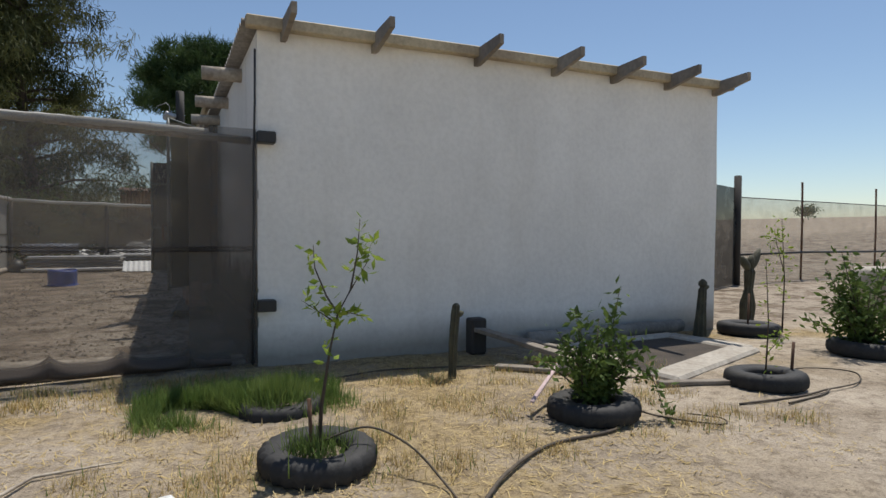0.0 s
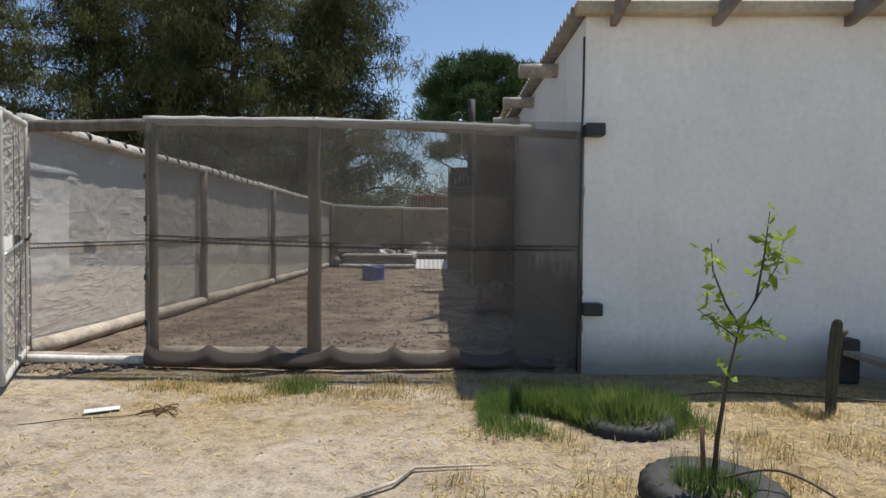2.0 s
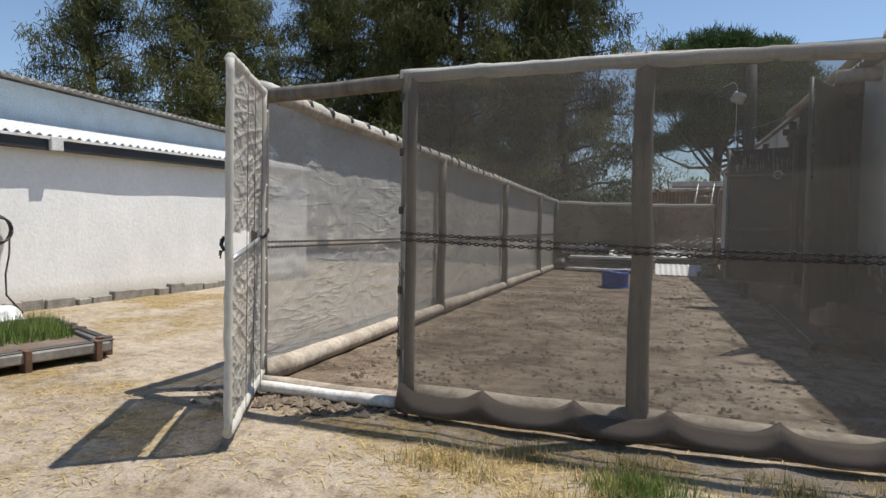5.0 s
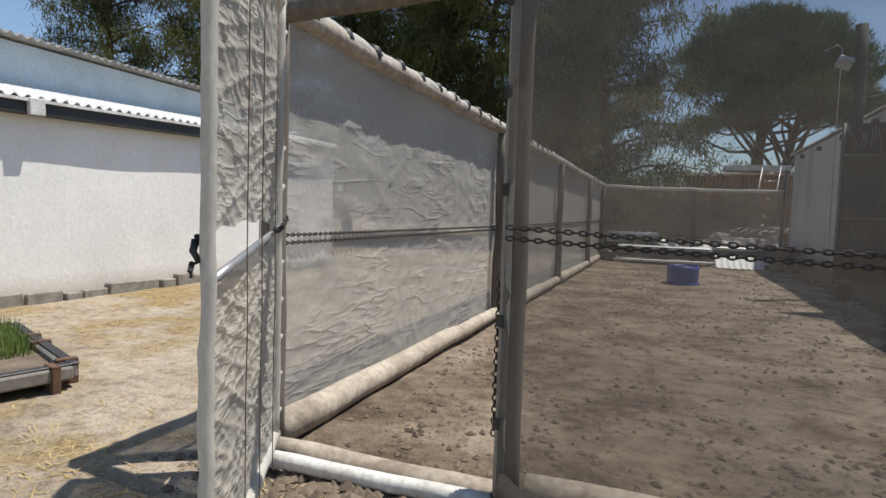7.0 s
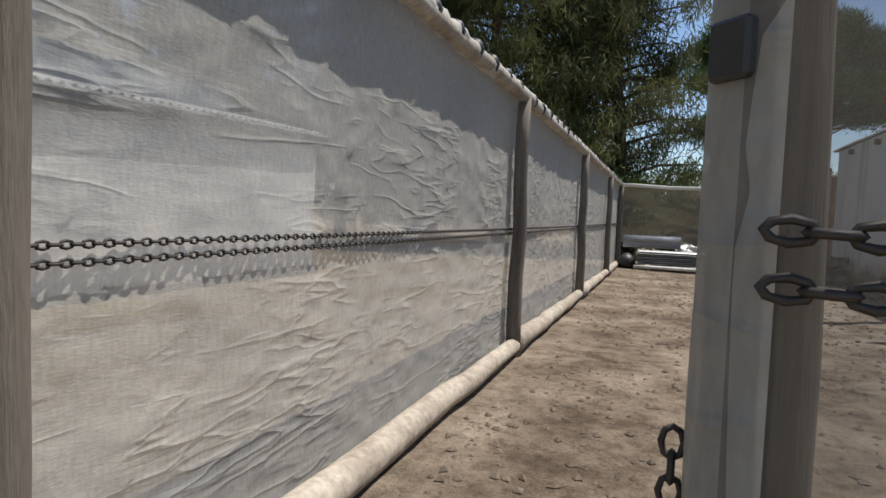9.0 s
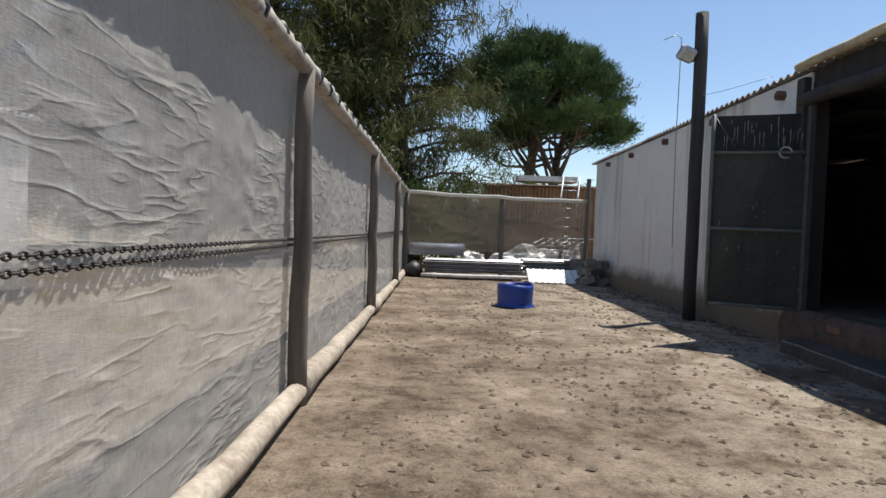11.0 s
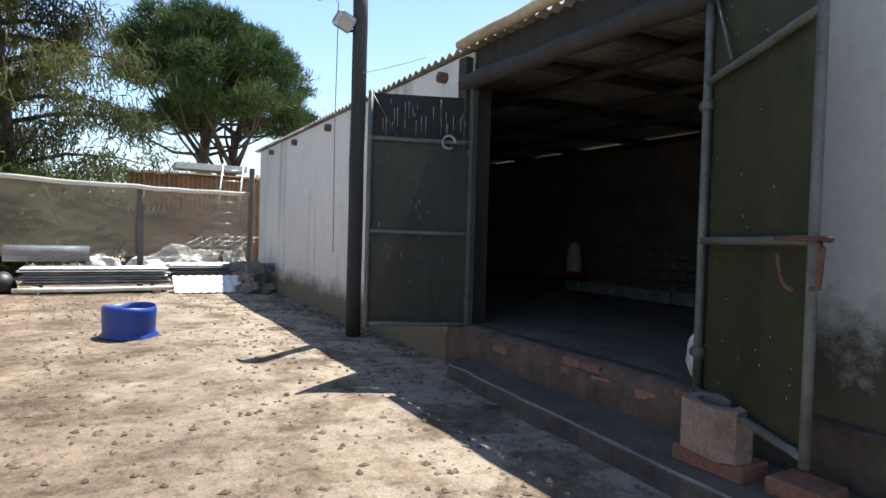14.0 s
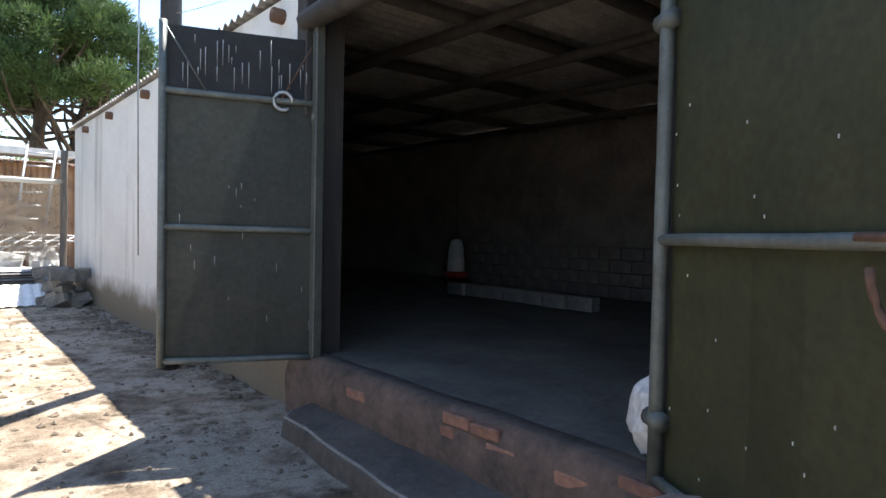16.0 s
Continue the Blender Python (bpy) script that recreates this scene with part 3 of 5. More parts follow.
# ---- doors of the barn ----
def door_leaf(hinge, free, z0, z1, rails, black_top, label):
    h, e = Vector((*hinge, 0)), Vector((*free, 0))
    d = (e - h).normalized()
    w = (e - h).length
    n = Vector((-d.y, d.x, 0))
    m = Matrix(((d.x, n.x, 0, h.x), (d.y, n.y, 0, h.y), (0, 0, 1, 0), (0, 0, 0, 1)))
    top = empty("barn_door", (h.x, h.y, z0))
    tagged(top, label, "door", "barn door leaves")

    def W(u, v, z):
        return m @ Vector((u, v, z))

    def sheet(name, za, zb, material):
        bm = bmesh.new()
        nu, nz = 10, 12
        g = [[bm.verts.new(W(0.02 + (w - 0.04) * i / nu, 0.012 * noise.noise((i * 0.5, j * 0.4, za)) + 0.004, za + (zb - za) * j / nz)) for i in range(nu + 1)] for j in range(nz + 1)]
        for j in range(nz):
            for i in range(nu):
                bm.faces.new((g[j][i], g[j][i + 1], g[j + 1][i + 1], g[j + 1][i]))
        bmesh.ops.solidify(bm, geom=bm.faces[:], thickness=0.004)
        return bm_ob(name, bm, material, top)

    cut = rails[-1] if black_top else z1
    sheet("panel", z0, cut, GREYGREEN if black_top else GREEN)
    if black_top:
        sheet("top_panel", cut, z1, BLACKP)
    s = -1 if not black_top else 1
    off = 0.03 * s
    tube("stile", steps(W(0.0, off, z0 - 0.04), W(0.0, off, z1 + (0.12 if black_top else 0)), 5), 0.03, PIPE, top)
    tube("stile", steps(W(w, off, z0 - 0.03), W(w, off, z1 + 0.02), 5), 0.03 if black_top else 0.025, PIPE, top)
    for r in [z0] + rails + ([] if black_top else [z1]):
        tube("rail", steps(W(0, off, r), W(w, off, r + 0.015), 5, 0, 0.003), 0.025, PIPE, top)
    for z in (z0 + 0.25, z0 + 1.9):
        tube("hinge_ring", [W(-0.05, off, z), W(0.05, off, z)], 0.042, PIPE, top, 10)
    if black_top:
        streaks = []
        r = random.Random(3)
        for _ in range(26):
            u, z = r.uniform(0.08, w - 0.1), z1 - r.uniform(0.03, 0.3)
            q = r.uniform(0.04, 0.22)
            streaks.append((steps(W(u, 0.012 + off * 0.2, z), W(u, 0.012 + off * 0.2, z - q), 2), [0.0035, 0.0025, 0.001]))
        for _ in range(14):
            u, z = r.uniform(0.08, w - 0.1), r.uniform(z0 + 0.2, cut)
            streaks.append((steps(W(u, 0.014, z), W(u, 0.014, z - r.uniform(0.02, 0.07)), 2), [0.003, 0.0025, 0.001]))
        tubes("droppings", streaks, STREAK, top, 5)
        tube("brace_wire", [W(0.05, 0.04, z1 - 0.05), W(0.28, 0.05, cut + 0.02)], 0.006, RUST, top, 5)
        tube("brace_wire", [W(w - 0.02, 0.04, z1 - 0.02), W(w - 0.3, 0.05, cut + 0.02)], 0.006, PIPE, top, 5)
        c = W(0.27, 0.05, cut + 0.0)
        ring = [c + Vector((d.x * 0.07 * math.cos(a), d.y * 0.07 * math.cos(a), 0.07 * math.sin(a))) for a in np.linspace(-2.2, 3.2, 14)]
        tube("wire_loop", ring, 0.014, STEEL, top, 6)
    else:
        tube("brace", [W(0.05, off, z1 - 0.1), W(0.35, off, rails[-1] + 0.05)], 0.012, PIPE, top, 6)
        zb = rails[0]
        tube("bolt", [W(w - 0.3, off * 1.6, zb + 0.02), W(w + 0.16, off * 1.6, zb + 0.02)], 0.014, RUST, top, 8)
        ring = [W(w + 0.03 + 0.02, off * 2, zb - 0.2), W(w + 0.1, off * 2, zb - 0.2), W(w + 0.12, off * 2, zb - 0.02), W(w + 0.1, off * 2, zb + 0.01)]
        tube("handle", ring, 0.014, RUST, top, 8)
        arc = [W(w - 0.12 + 0.13 * math.cos(a), off * 2, zb - 0.02 + 0.2 * math.sin(a)) for a in np.linspace(3.3, 4.9, 9)]
        tube("latch_bow", arc, 0.012, RUST, top, 8)
        specks = []
        r = random.Random(9)
        for _ in range(30):
            u, z = r.uniform(0.06, w - 0.06), r.uniform(z0 + 0.1, z1)
            specks.append((steps(W(u, off * 0.5, z), W(u, off * 0.5, z - 0.012), 1), 0.0025))
        tubes("droppings", specks, STREAK, top, 5)
    return top


door_leaf((0.66, 14.56), (-0.38, 14.98), 0.5, 3.0, [1.5, 2.5], True, "grey-green steel barn door leaf with black top, open")
door_leaf((0.64, 11.55), (-0.04, 10.46), 0.5, 3.25, [1.5, 2.55], False, "dark green steel barn door leaf standing open")


# ---- yard fence ----
FX, FY, FTOP, FEND = -5.02, 6.45, 2.52, 25.0


def fence_panel(name, label):
    e = empty(name, (0, 0, 0))
    return tagged(e, label, "fence")


def ties(runs_at, radius, parent):
    for p, d in runs_at:
        d = Vector(d).normalized()
        tube("tie", [p - d * 0.025, p + d * 0.025], radius, BLACKPL, parent, 8)


def build_front_fence():
    e = fence_panel("front_net_fence", "grey shade-net fence on pole frame between gate and barn")
    tube("post", steps((-3.58, FY, -0.1), (-3.59, FY, FTOP), 6, 0, 0.006), [0.056, 0.055, 0.055, 0.054, 0.053, 0.052, 0.052], POST, e, 12, 0.06)
    tube("post", steps((-1.93, FY + 0.02, -0.1), (-1.94, FY + 0.02, FTOP + 0.01), 6, 0, 0.01, 4), [0.075, 0.073, 0.07, 0.068, 0.065, 0.063, 0.06], POST, e, 12, 0.08)
    tube("top_rail", steps((-3.6, FY, FTOP - 0.02), (-1.9, FY, FTOP), 5, 0.0, 0.006), 0.043, LOG, e, 12)
    tube("top_rail", steps((-1.95, FY, FTOP), (0.72, FY - 0.03, FTOP - 0.12), 6, 0.0, 0.008), 0.043, LOG, e, 12)
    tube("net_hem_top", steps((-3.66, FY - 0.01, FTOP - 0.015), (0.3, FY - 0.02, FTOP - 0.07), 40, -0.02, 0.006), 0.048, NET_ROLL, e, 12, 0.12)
    tube("bottom_log", steps((-3.5, FY + 0.03, 0.1), (-1.95, FY + 0.05, 0.1), 6, 0, 0.008), 0.1, LOG, e, 14, 0.06)
    tube("bottom_log", steps((-1.9, FY + 0.05, 0.1), (0.0, FY + 0.03, 0.07), 6, 0, 0.008), 0.095, LOG, e, 14, 0.06)
    y = FY - 0.075
    cloth("net", (-3.62, y), (0.76, y - 0.08), 0.14, FTOP - 0.01, NET_SHADED, e, 110, 50, (0, -1, 0), 0.03, 0.0, 0.5, wr=0.012)
    # loose hem that bags on the ground in scallops
    verts, faces = [], []
    nu, nv = 130, 8
    for j in range(nv + 1):
        for i in range(nu + 1):
            u, v = i / nu, j / nv
            x = -3.6 + 4.1 * u
            s = abs(math.sin(math.pi * (x + 3.6) / 0.62 + 0.5 * noise.noise((x, 0, 3))))
            z = 0.02 + (0.14 + 0.09 * (1 - s) ** 2) * v
            bulge = 0.16 * math.sin(math.pi * min(1.0, v * 0.9 + 0.1)) * (0.5 + s * 0.6) + 0.02 * noise.noise((x * 3, v * 3, 1))
            verts.append((x, y - 0.012 - bulge, z))
    for j in range(nv):
        for i in range(nu):
            k = j * (nu + 1) + i
            faces.append((k, k + 1, k + nu + 2, k + nu + 1))
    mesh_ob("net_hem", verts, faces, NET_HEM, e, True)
    # the net is turned round the gate post and clipped there
    verts, faces = [], []
    nz, na = 60, 10
    for j in range(nz + 1):
        z = 0.1 + (FTOP - 0.1) * j / nz
        for i in range(na + 1):
            t = -0.5 * math.pi - 1.15 * math.pi * i / na
            r = 0.064 + 0.004 * noise.noise((i * 0.4, z * 3, 2))
            verts.append((-3.585 + r * math.cos(t), FY - 0.005 + r * math.sin(t), z))
    for j in range(nz):
        for i in range(na):
            k = j * (na + 1) + i
            faces.append((k, k + 1, k + na + 2, k + na + 1))
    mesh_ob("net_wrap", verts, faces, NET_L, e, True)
    for z in (0.45, 0.92, 1.51, 1.94, 2.34):
        box("clip", (-0.022, -0.012, -0.028), (0.022, 0.004, 0.028), BLACKPL, e, 0.004,
            Matrix.Translation((-3.585, FY - 0.005, z)) @ Matrix.Rotation(radians(-42), 4, "Z") @ Matrix.Translation((0, -0.066, 0)))
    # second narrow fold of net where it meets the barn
    cloth("net_edge", (0.1, y - 0.1), (0.77, y - 0.16), 0.05, 2.4, NET_SHADED, e, 24, 40, (0, -1, 0), 0.03)
    return e


def hang(s, z):
    """The net is pulled outward below the rail by its ties, then hangs back."""
    zk = 2.23 + 0.07 * abs(math.sin(math.pi * s / 0.42)) + 0.04 * noise.noise((s * 0.7, 0, 4))
    ok = 0.045 + 0.31 * (2.48 - zk)
    o = 0.045 + 0.31 * (2.48 - z) if z > zk else ok - (ok - 0.1) * min(1.0, (zk - z) / 0.5)
    return 0.1 - o


def build_side_fence():
    e = fence_panel("side_net_fence", "long sunlit shade-net fence on poles beside the yard")
    for i, yy in enumerate((6.62, 11.47, 16.17, 21.11, FEND)):
        tube("post", steps((FX, yy, -0.1), (FX, yy + 0.01 * (i % 2), FTOP), 6, 0, 0.012, i + 3), [0.075, 0.074, 0.072, 0.07, 0.068, 0.066, 0.065], POST, e, 12, 0.06)
        if i < 4:
            nxt = (6.62, 11.47, 16.17, 21.11, FEND)[i + 1]
            tube("bottom_log", steps((FX - 0.0, yy + 0.05, 0.11), (FX, nxt - 0.02, 0.1), 10, 0, 0.012, i), [0.1 - 0.0025 * k for k in range(11)], LOG, e, 14, 0.05)
            tube("top_rail", steps((FX, yy, FTOP), (FX, nxt, FTOP), 8, 0.015, 0.012, i), 0.06, LOG, e, 12, 0.1)
            tube("net_hem_top", steps((FX - 0.015, yy, FTOP + 0.02), (FX - 0.015, nxt, FTOP + 0.02), 40, 0.012, 0.012, i + 20), 0.068, NET_ROLL, e, 10, 0.12)
            at = [(Vector((FX - 0.01, y2, FTOP + 0.015)), (0, 1, 0)) for y2 in np.arange(yy + 0.3, nxt, 0.42)]
            ties(at, 0.078, e)
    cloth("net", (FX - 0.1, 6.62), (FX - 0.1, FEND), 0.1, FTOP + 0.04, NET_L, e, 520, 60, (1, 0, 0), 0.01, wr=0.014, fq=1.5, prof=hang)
    return e


def build_back_fence():
    e = fence_panel("back_net_fence", "sagging brown shade-net fence at end of the yard")
    tube("post", steps((-2.1, FEND + 0.3, -0.1), (-2.1, FEND + 0.3, 2.5), 5, 0, 0.01), 0.07, POST, e, 10)
    tube("post", steps((0.5, FEND + 0.3, -0.1), (0.52, FEND + 0.3, 3.1), 5, 0, 0.01), 0.07, POST, e, 10)
    tube("top_rail", steps((FX, FEND + 0.1, 2.52), (0.5, FEND + 0.3, 2.42), 12, 0.03, 0.02), 0.055, NET_ROLL, e, 10, 0.1)
    cloth("net", (FX, FEND + 0.2), (0.5, FEND + 0.4), 0.75, 2.5, NET_BACK, e, 80, 30, (0, 1, 0), 0.08, wr=0.03)
    return e


def gate_net(name, P, w, low, high, material, parent, seed):
    """Crumpled net laced to the gate's frame; its folds pull towards the ties."""
    nu, nv = 80, 120
    verts, faces = [], []
    for j in range(nv + 1):
        for i in range(nu + 1):
            u, v = i / nu, j / nv
            z = low(u) + (high(u) - low(u)) * v
            s = u * w
            o = 0.014 * noise.noise((s * 1.6, z * 1.6, seed))
            for k, (sl, fq) in enumerate(((0.35, 8.5), (0.75, 11.0), (-0.25, 9.5))):
                n = noise.noise((0.8 * (s + sl * z), fq * (z - sl * s), seed + 3.1 * k))
                o += 0.009 * (1 - abs(n)) ** 12
            o += 0.003 * noise.noise((s * 9, z * 30, seed + 9))
            o *= min(1.0, 12 * min(u, 1 - u) + 0.15)
            verts.append(P(0.03 + (w - 0.03) * u, z, o))
    n = nu + 1
    for j in range(nv):
        for i in range(nu):
            k = j * n + i
            faces.append((k, k + 1, k + n + 1, k + n))
    return mesh_ob(name, verts, faces, material, parent, True)


def chain_mesh(path, link=0.036, width=0.02, rad=0.0045):
    """Open oval links along a path, every second one turned on edge."""
    verts, faces = [], []
    path = [Vector(p) for p in path]
    cum = [0.0]
    for a, b in zip(path, path[1:]):
        cum.append(cum[-1] + (b - a).length)
    pitch = link * 0.78
    i = 0
    for k in range(int(cum[-1] / pitch)):
        d = (k + 0.5) * pitch
        while cum[i + 1] < d:
            i += 1
        c = path[i].lerp(path[i + 1], (d - cum[i]) / max(1e-9, cum[i + 1] - cum[i]))
        ax = (path[i + 1] - path[i]).normalized()
        up = Vector((0, 0, 1)) if abs(ax.z) < 0.9 else Vector((1, 0, 0))
        si = ax.cross(up).normalized()
        up = si.cross(ax)
        if k % 2:
            up, si = si, -up
        q = len(verts)
        for h in range(8):
            t = 2 * math.pi * h / 8
            rdir = ax * (math.cos(t) * link * 0.5) + up * (math.sin(t) * width * 0.5)
            out = (ax * math.cos(t) + up * math.sin(t)).normalized()
            for g in range(4):
                w = 2 * math.pi * g / 4
                verts.append(c + rdir + out * (rad * math.cos(w)) + si * (rad * math.cos(w - math.pi / 2)))
        for h in range(8):
            for g in range(4):
                h2, g2 = (h + 1) % 8, (g + 1) % 4
                faces.append((q + h * 4 + g, q + h2 * 4 + g, q + h2 * 4 + g2, q + h * 4 + g2))
    return verts, faces


def build_gate():
    """Pipe-framed net gate standing open, with its top beam and threshold pole."""
    b = tube("gate_head_beam", steps((FX, 6.6, 2.46), (-3.58, FY, 2.47), 6, 0, 0.006), 0.06, POST, None, 12, 0.06)
    tagged(b, "grey pole beam across the gateway", "beam", kind="structure")
    b = tube("threshold_pole", steps((-4.95, 6.35, 0.09), (-3.65, 6.4, 0.07), 5, 0, 0.006), 0.045, WHITEP, None, 10)
    tagged(b, "pale pipe lying across the gateway", "pipe")
    b = tube("threshold_log", steps((-4.95, 6.55, 0.05), (-3.6, 6.52, 0.05), 5, 0, 0.01), 0.07, LOG, None, 10)
    tagged(b, "half-buried log across the gateway", "log")
    H, F = Vector((-4.89, 6.47, 0)), Vector((-4.27, 5.27, 0))
    top = empty("net_gate", (H.x, H.y, 0.1))
    tagged(top, "pale shade-net gate on pipe frame, standing open", "gate")
    d = (F - H).normalized()
    n = Vector((-d.y, d.x, 0))
    w = (F - H).length

    def P(u, z, o=0.0):
        return H + d * u + n * o + Vector((0, 0, z))
    z0, z1 = 0.12, 2.36
    tube("frame", steps(P(w, z0), P(w, z1), 30, 0, 0.004, 2), 0.025, NET_ROLL, top, 10, 0.2)
    tube("frame", steps(P(0.03, z0 + 0.05), P(0.03, z1 + 0.1), 20, 0, 0.004), 0.032, NET_ROLL, top, 10, 0.15)
    tube("frame", steps(P(0, z1 + 0.1), P(w, z1), 20, 0, 0.006), 0.035, NET_ROLL, top, 10, 0.2)
    tube("frame", steps(P(0, z0 + 0.05), P(w, z0), 20, 0, 0.004), 0.035, NET_ROLL, top, 10, 0.2)
    tube("middle_bar", steps(P(0, 1.3, 0.02), P(w, 1.17, 0.02), 6), 0.017, STEEL, top, 10)
    nm = cloth_mat("bright crumpled net", (0.53, 0.5, 0.44), 0.12, 0.4, 3.6)
    gate_net("net", P, w, lambda u: z0 + 0.02, lambda u: 1.2 - 0.03 * u + 0.03 * math.sin(5 * u), nm, top, 3.0)
    gate_net("net", P, w, lambda u: 1.315 + 0.025 * math.sin(math.pi * u) + 0.008 * math.sin(23 * u), lambda u: z1 + 0.1 - 0.1 * u, nm, top, 8.0)
    wires = [(steps(P(w * f, z0, 0.045), P(w * f + 0.02, z1, 0.045), 8, 0, 0.004), 0.0022) for f in (0.25, 0.5, 0.72)]
    tubes("wire", wires, RUST, top, 5)
    tube("rag", steps(P(w, 1.3, -0.03), P(w + 0.03, 1.18, -0.04), 6, 0, 0.02), [0.012, 0.014, 0.012, 0.01, 0.01, 0.008, 0.006], BLACKPL, top, 7)
    for z in np.arange(0.2, 2.3, 0.2):
        tube("lacing", steps(P(0.06, z, -0.03), P(0.0, z + 0.12, 0.03), 3), 0.012, NET_ROLL, top, 6)
    # chain straps strung along the front, over the gateway and along the side
    for dz in (0.0, -0.048):
        for p in (steps((-3.6, FY - 0.12, 1.345 + dz), (0.74, FY - 0.2, 1.27 + dz * 0.7), 60, 0.03),
                  steps((FX - 0.08, 6.65, 1.235 + dz), (FX - 0.08, FEND - 0.1, 1.32 + dz * 0.5), 120, 0.02)):
            v, f = chain_mesh(p, 0.04, 0.02, 0.0045)
            c = mesh_ob("chain", v, f, CHAIN, None, True)
            tagged(c, "dark chain strung along the net fence", "chain", "chains on the fence", "stuff")
    v, f = chain_mesh([(-3.66, FY + 0.02, 1.12), (-3.665, FY + 0.02, 0.36)], 0.036, 0.024, 0.004)
    c = mesh_ob("hanging_chain", v, f, CHAIN, None, True)
    tagged(c, "steel chain hanging from gate post", "chain")
    v, f = chain_mesh(steps(P(0.0, 1.35, 0.05), P(0.42, 1.3, 0.05), 8, 0.03), 0.036, 0.024, 0.005)
    c = mesh_ob("gate_chain", v, f, CHAIN, None, True)
    tagged(c, "short dark chain tied to the gate bar", "chain")


build_front_fence()
build_side_fence()
build_back_fence()
build_gate()


# ---- white house across the path ----
def build_house():
    h = empty("house", (-11.5, 8, 0))
    tagged(h, "low whitewashed building with corrugated lean-to roof", "house")
    X = -10.9
    bm = bmesh.new()
    add_box(bm, (X - 0.25, -6, 0), (X, 17.0, 2.8), None, 0.01)
    bmesh.ops.subdivide_edges(bm, edges=[e for e in bm.edges if e.calc_length() > 10], cuts=60)
    for v in bm.verts:
        v.co.x += 0.03 * noise.noise((v.co.y * 0.6, v.co.z, 1))
        if v.co.z > 2:
            v.co.z += 0.034 * (v.co.y - 14.4)
    bm_ob("wall", bm, LIME_H, h)
    box("end_wall", (-16, 16.8, 0), (X - 0.25, 17.0, 2.9), LIME_H, h)
    bm = bmesh.new()
    r = random.Random(5)
    y = -5.5
    while y < 16.9:
        l = r.uniform(0.25, 0.6)
        add_box(bm, (X - 0.02, y, -0.05), (X + r.uniform(0.03, 0.12), y + l - 0.03, r.uniform(0.1, 0.22)), None, 0.015)
        y += l
    bm_ob("plinth", bm, RUBBLE, h)
    tilt = Matrix.Translation((0, 14.4, 2.86)) @ Matrix.Rotation(math.atan(0.034), 4, "X") @ Matrix.Translation((0, -14.4, -2.86))
    box("gutter_board", (X + 0.02, -6, 2.68), (X + 0.2, 17.05, 2.86), BLACKPL, h, 0.01, tilt)
    box("gutter_lip", (X + 0.2, -6, 2.84), (X + 0.24, 17.05, 2.88), WHITEP, h, 0.0, tilt)
    box("gutter_joint", (X + 0.19, 9.15, 2.67), (X + 0.26, 9.36, 2.89), WHITEP, h, 0.01, tilt)
    corrugated("lean_to_roof", (X + 0.22, -6, 2.9 - 0.034 * 20.4), (0, 1, 0.034), (-1, 0, 0.2), 135, 2.3, ROOFW, h, 0.03)
    box("upper_wall", (-13.4, -6, 2.9), (-13.2, 17.0, 4.0), SHADE_BLUE, h)
    box("upper_end", (-19, 16.8, 2.9), (-13.4, 17.0, 4.0), SHADE_BLUE, h)
    corrugated("upper_roof", (-12.75, -6.2, 4.02), (0, 1, 0), (-1, 0, 0.12), 138, 6.0, ASBESTOS, h, 0.03)
    box("corner_post", (-13.3, 17.0, 3.0), (-13.1, 17.2, 3.95), BLACKPL, h)
    # hose reel on the wall
    e = empty("hose_reel", (X + 0.1, 8.5, 1.0))
    tagged(e, "coiled black hose hung on the white wall", "hose")
    runs = []
    for k in range(5):
        rr = 0.22 - 0.012 * k
        c = Vector((X + 0.08 + 0.03 * k, 8.42, 1.25))
        runs.append(([c + Vector((0, rr * math.cos(a), rr * math.sin(a))) for a in np.linspace(0, 6.28, 20)], 0.016))
    tubes("coil", runs, BLACKPL, e, 6)
    tube("tail", [(X + 0.1, 8.62, 1.2), (X + 0.12, 8.6, 0.9), (X + 0.14, 8.53, 0.6), (X + 0.2, 8.5, 0.3), (X + 0.4, 8.6, 0.03)], 0.014, BLACKPL, e, 6)


build_house()


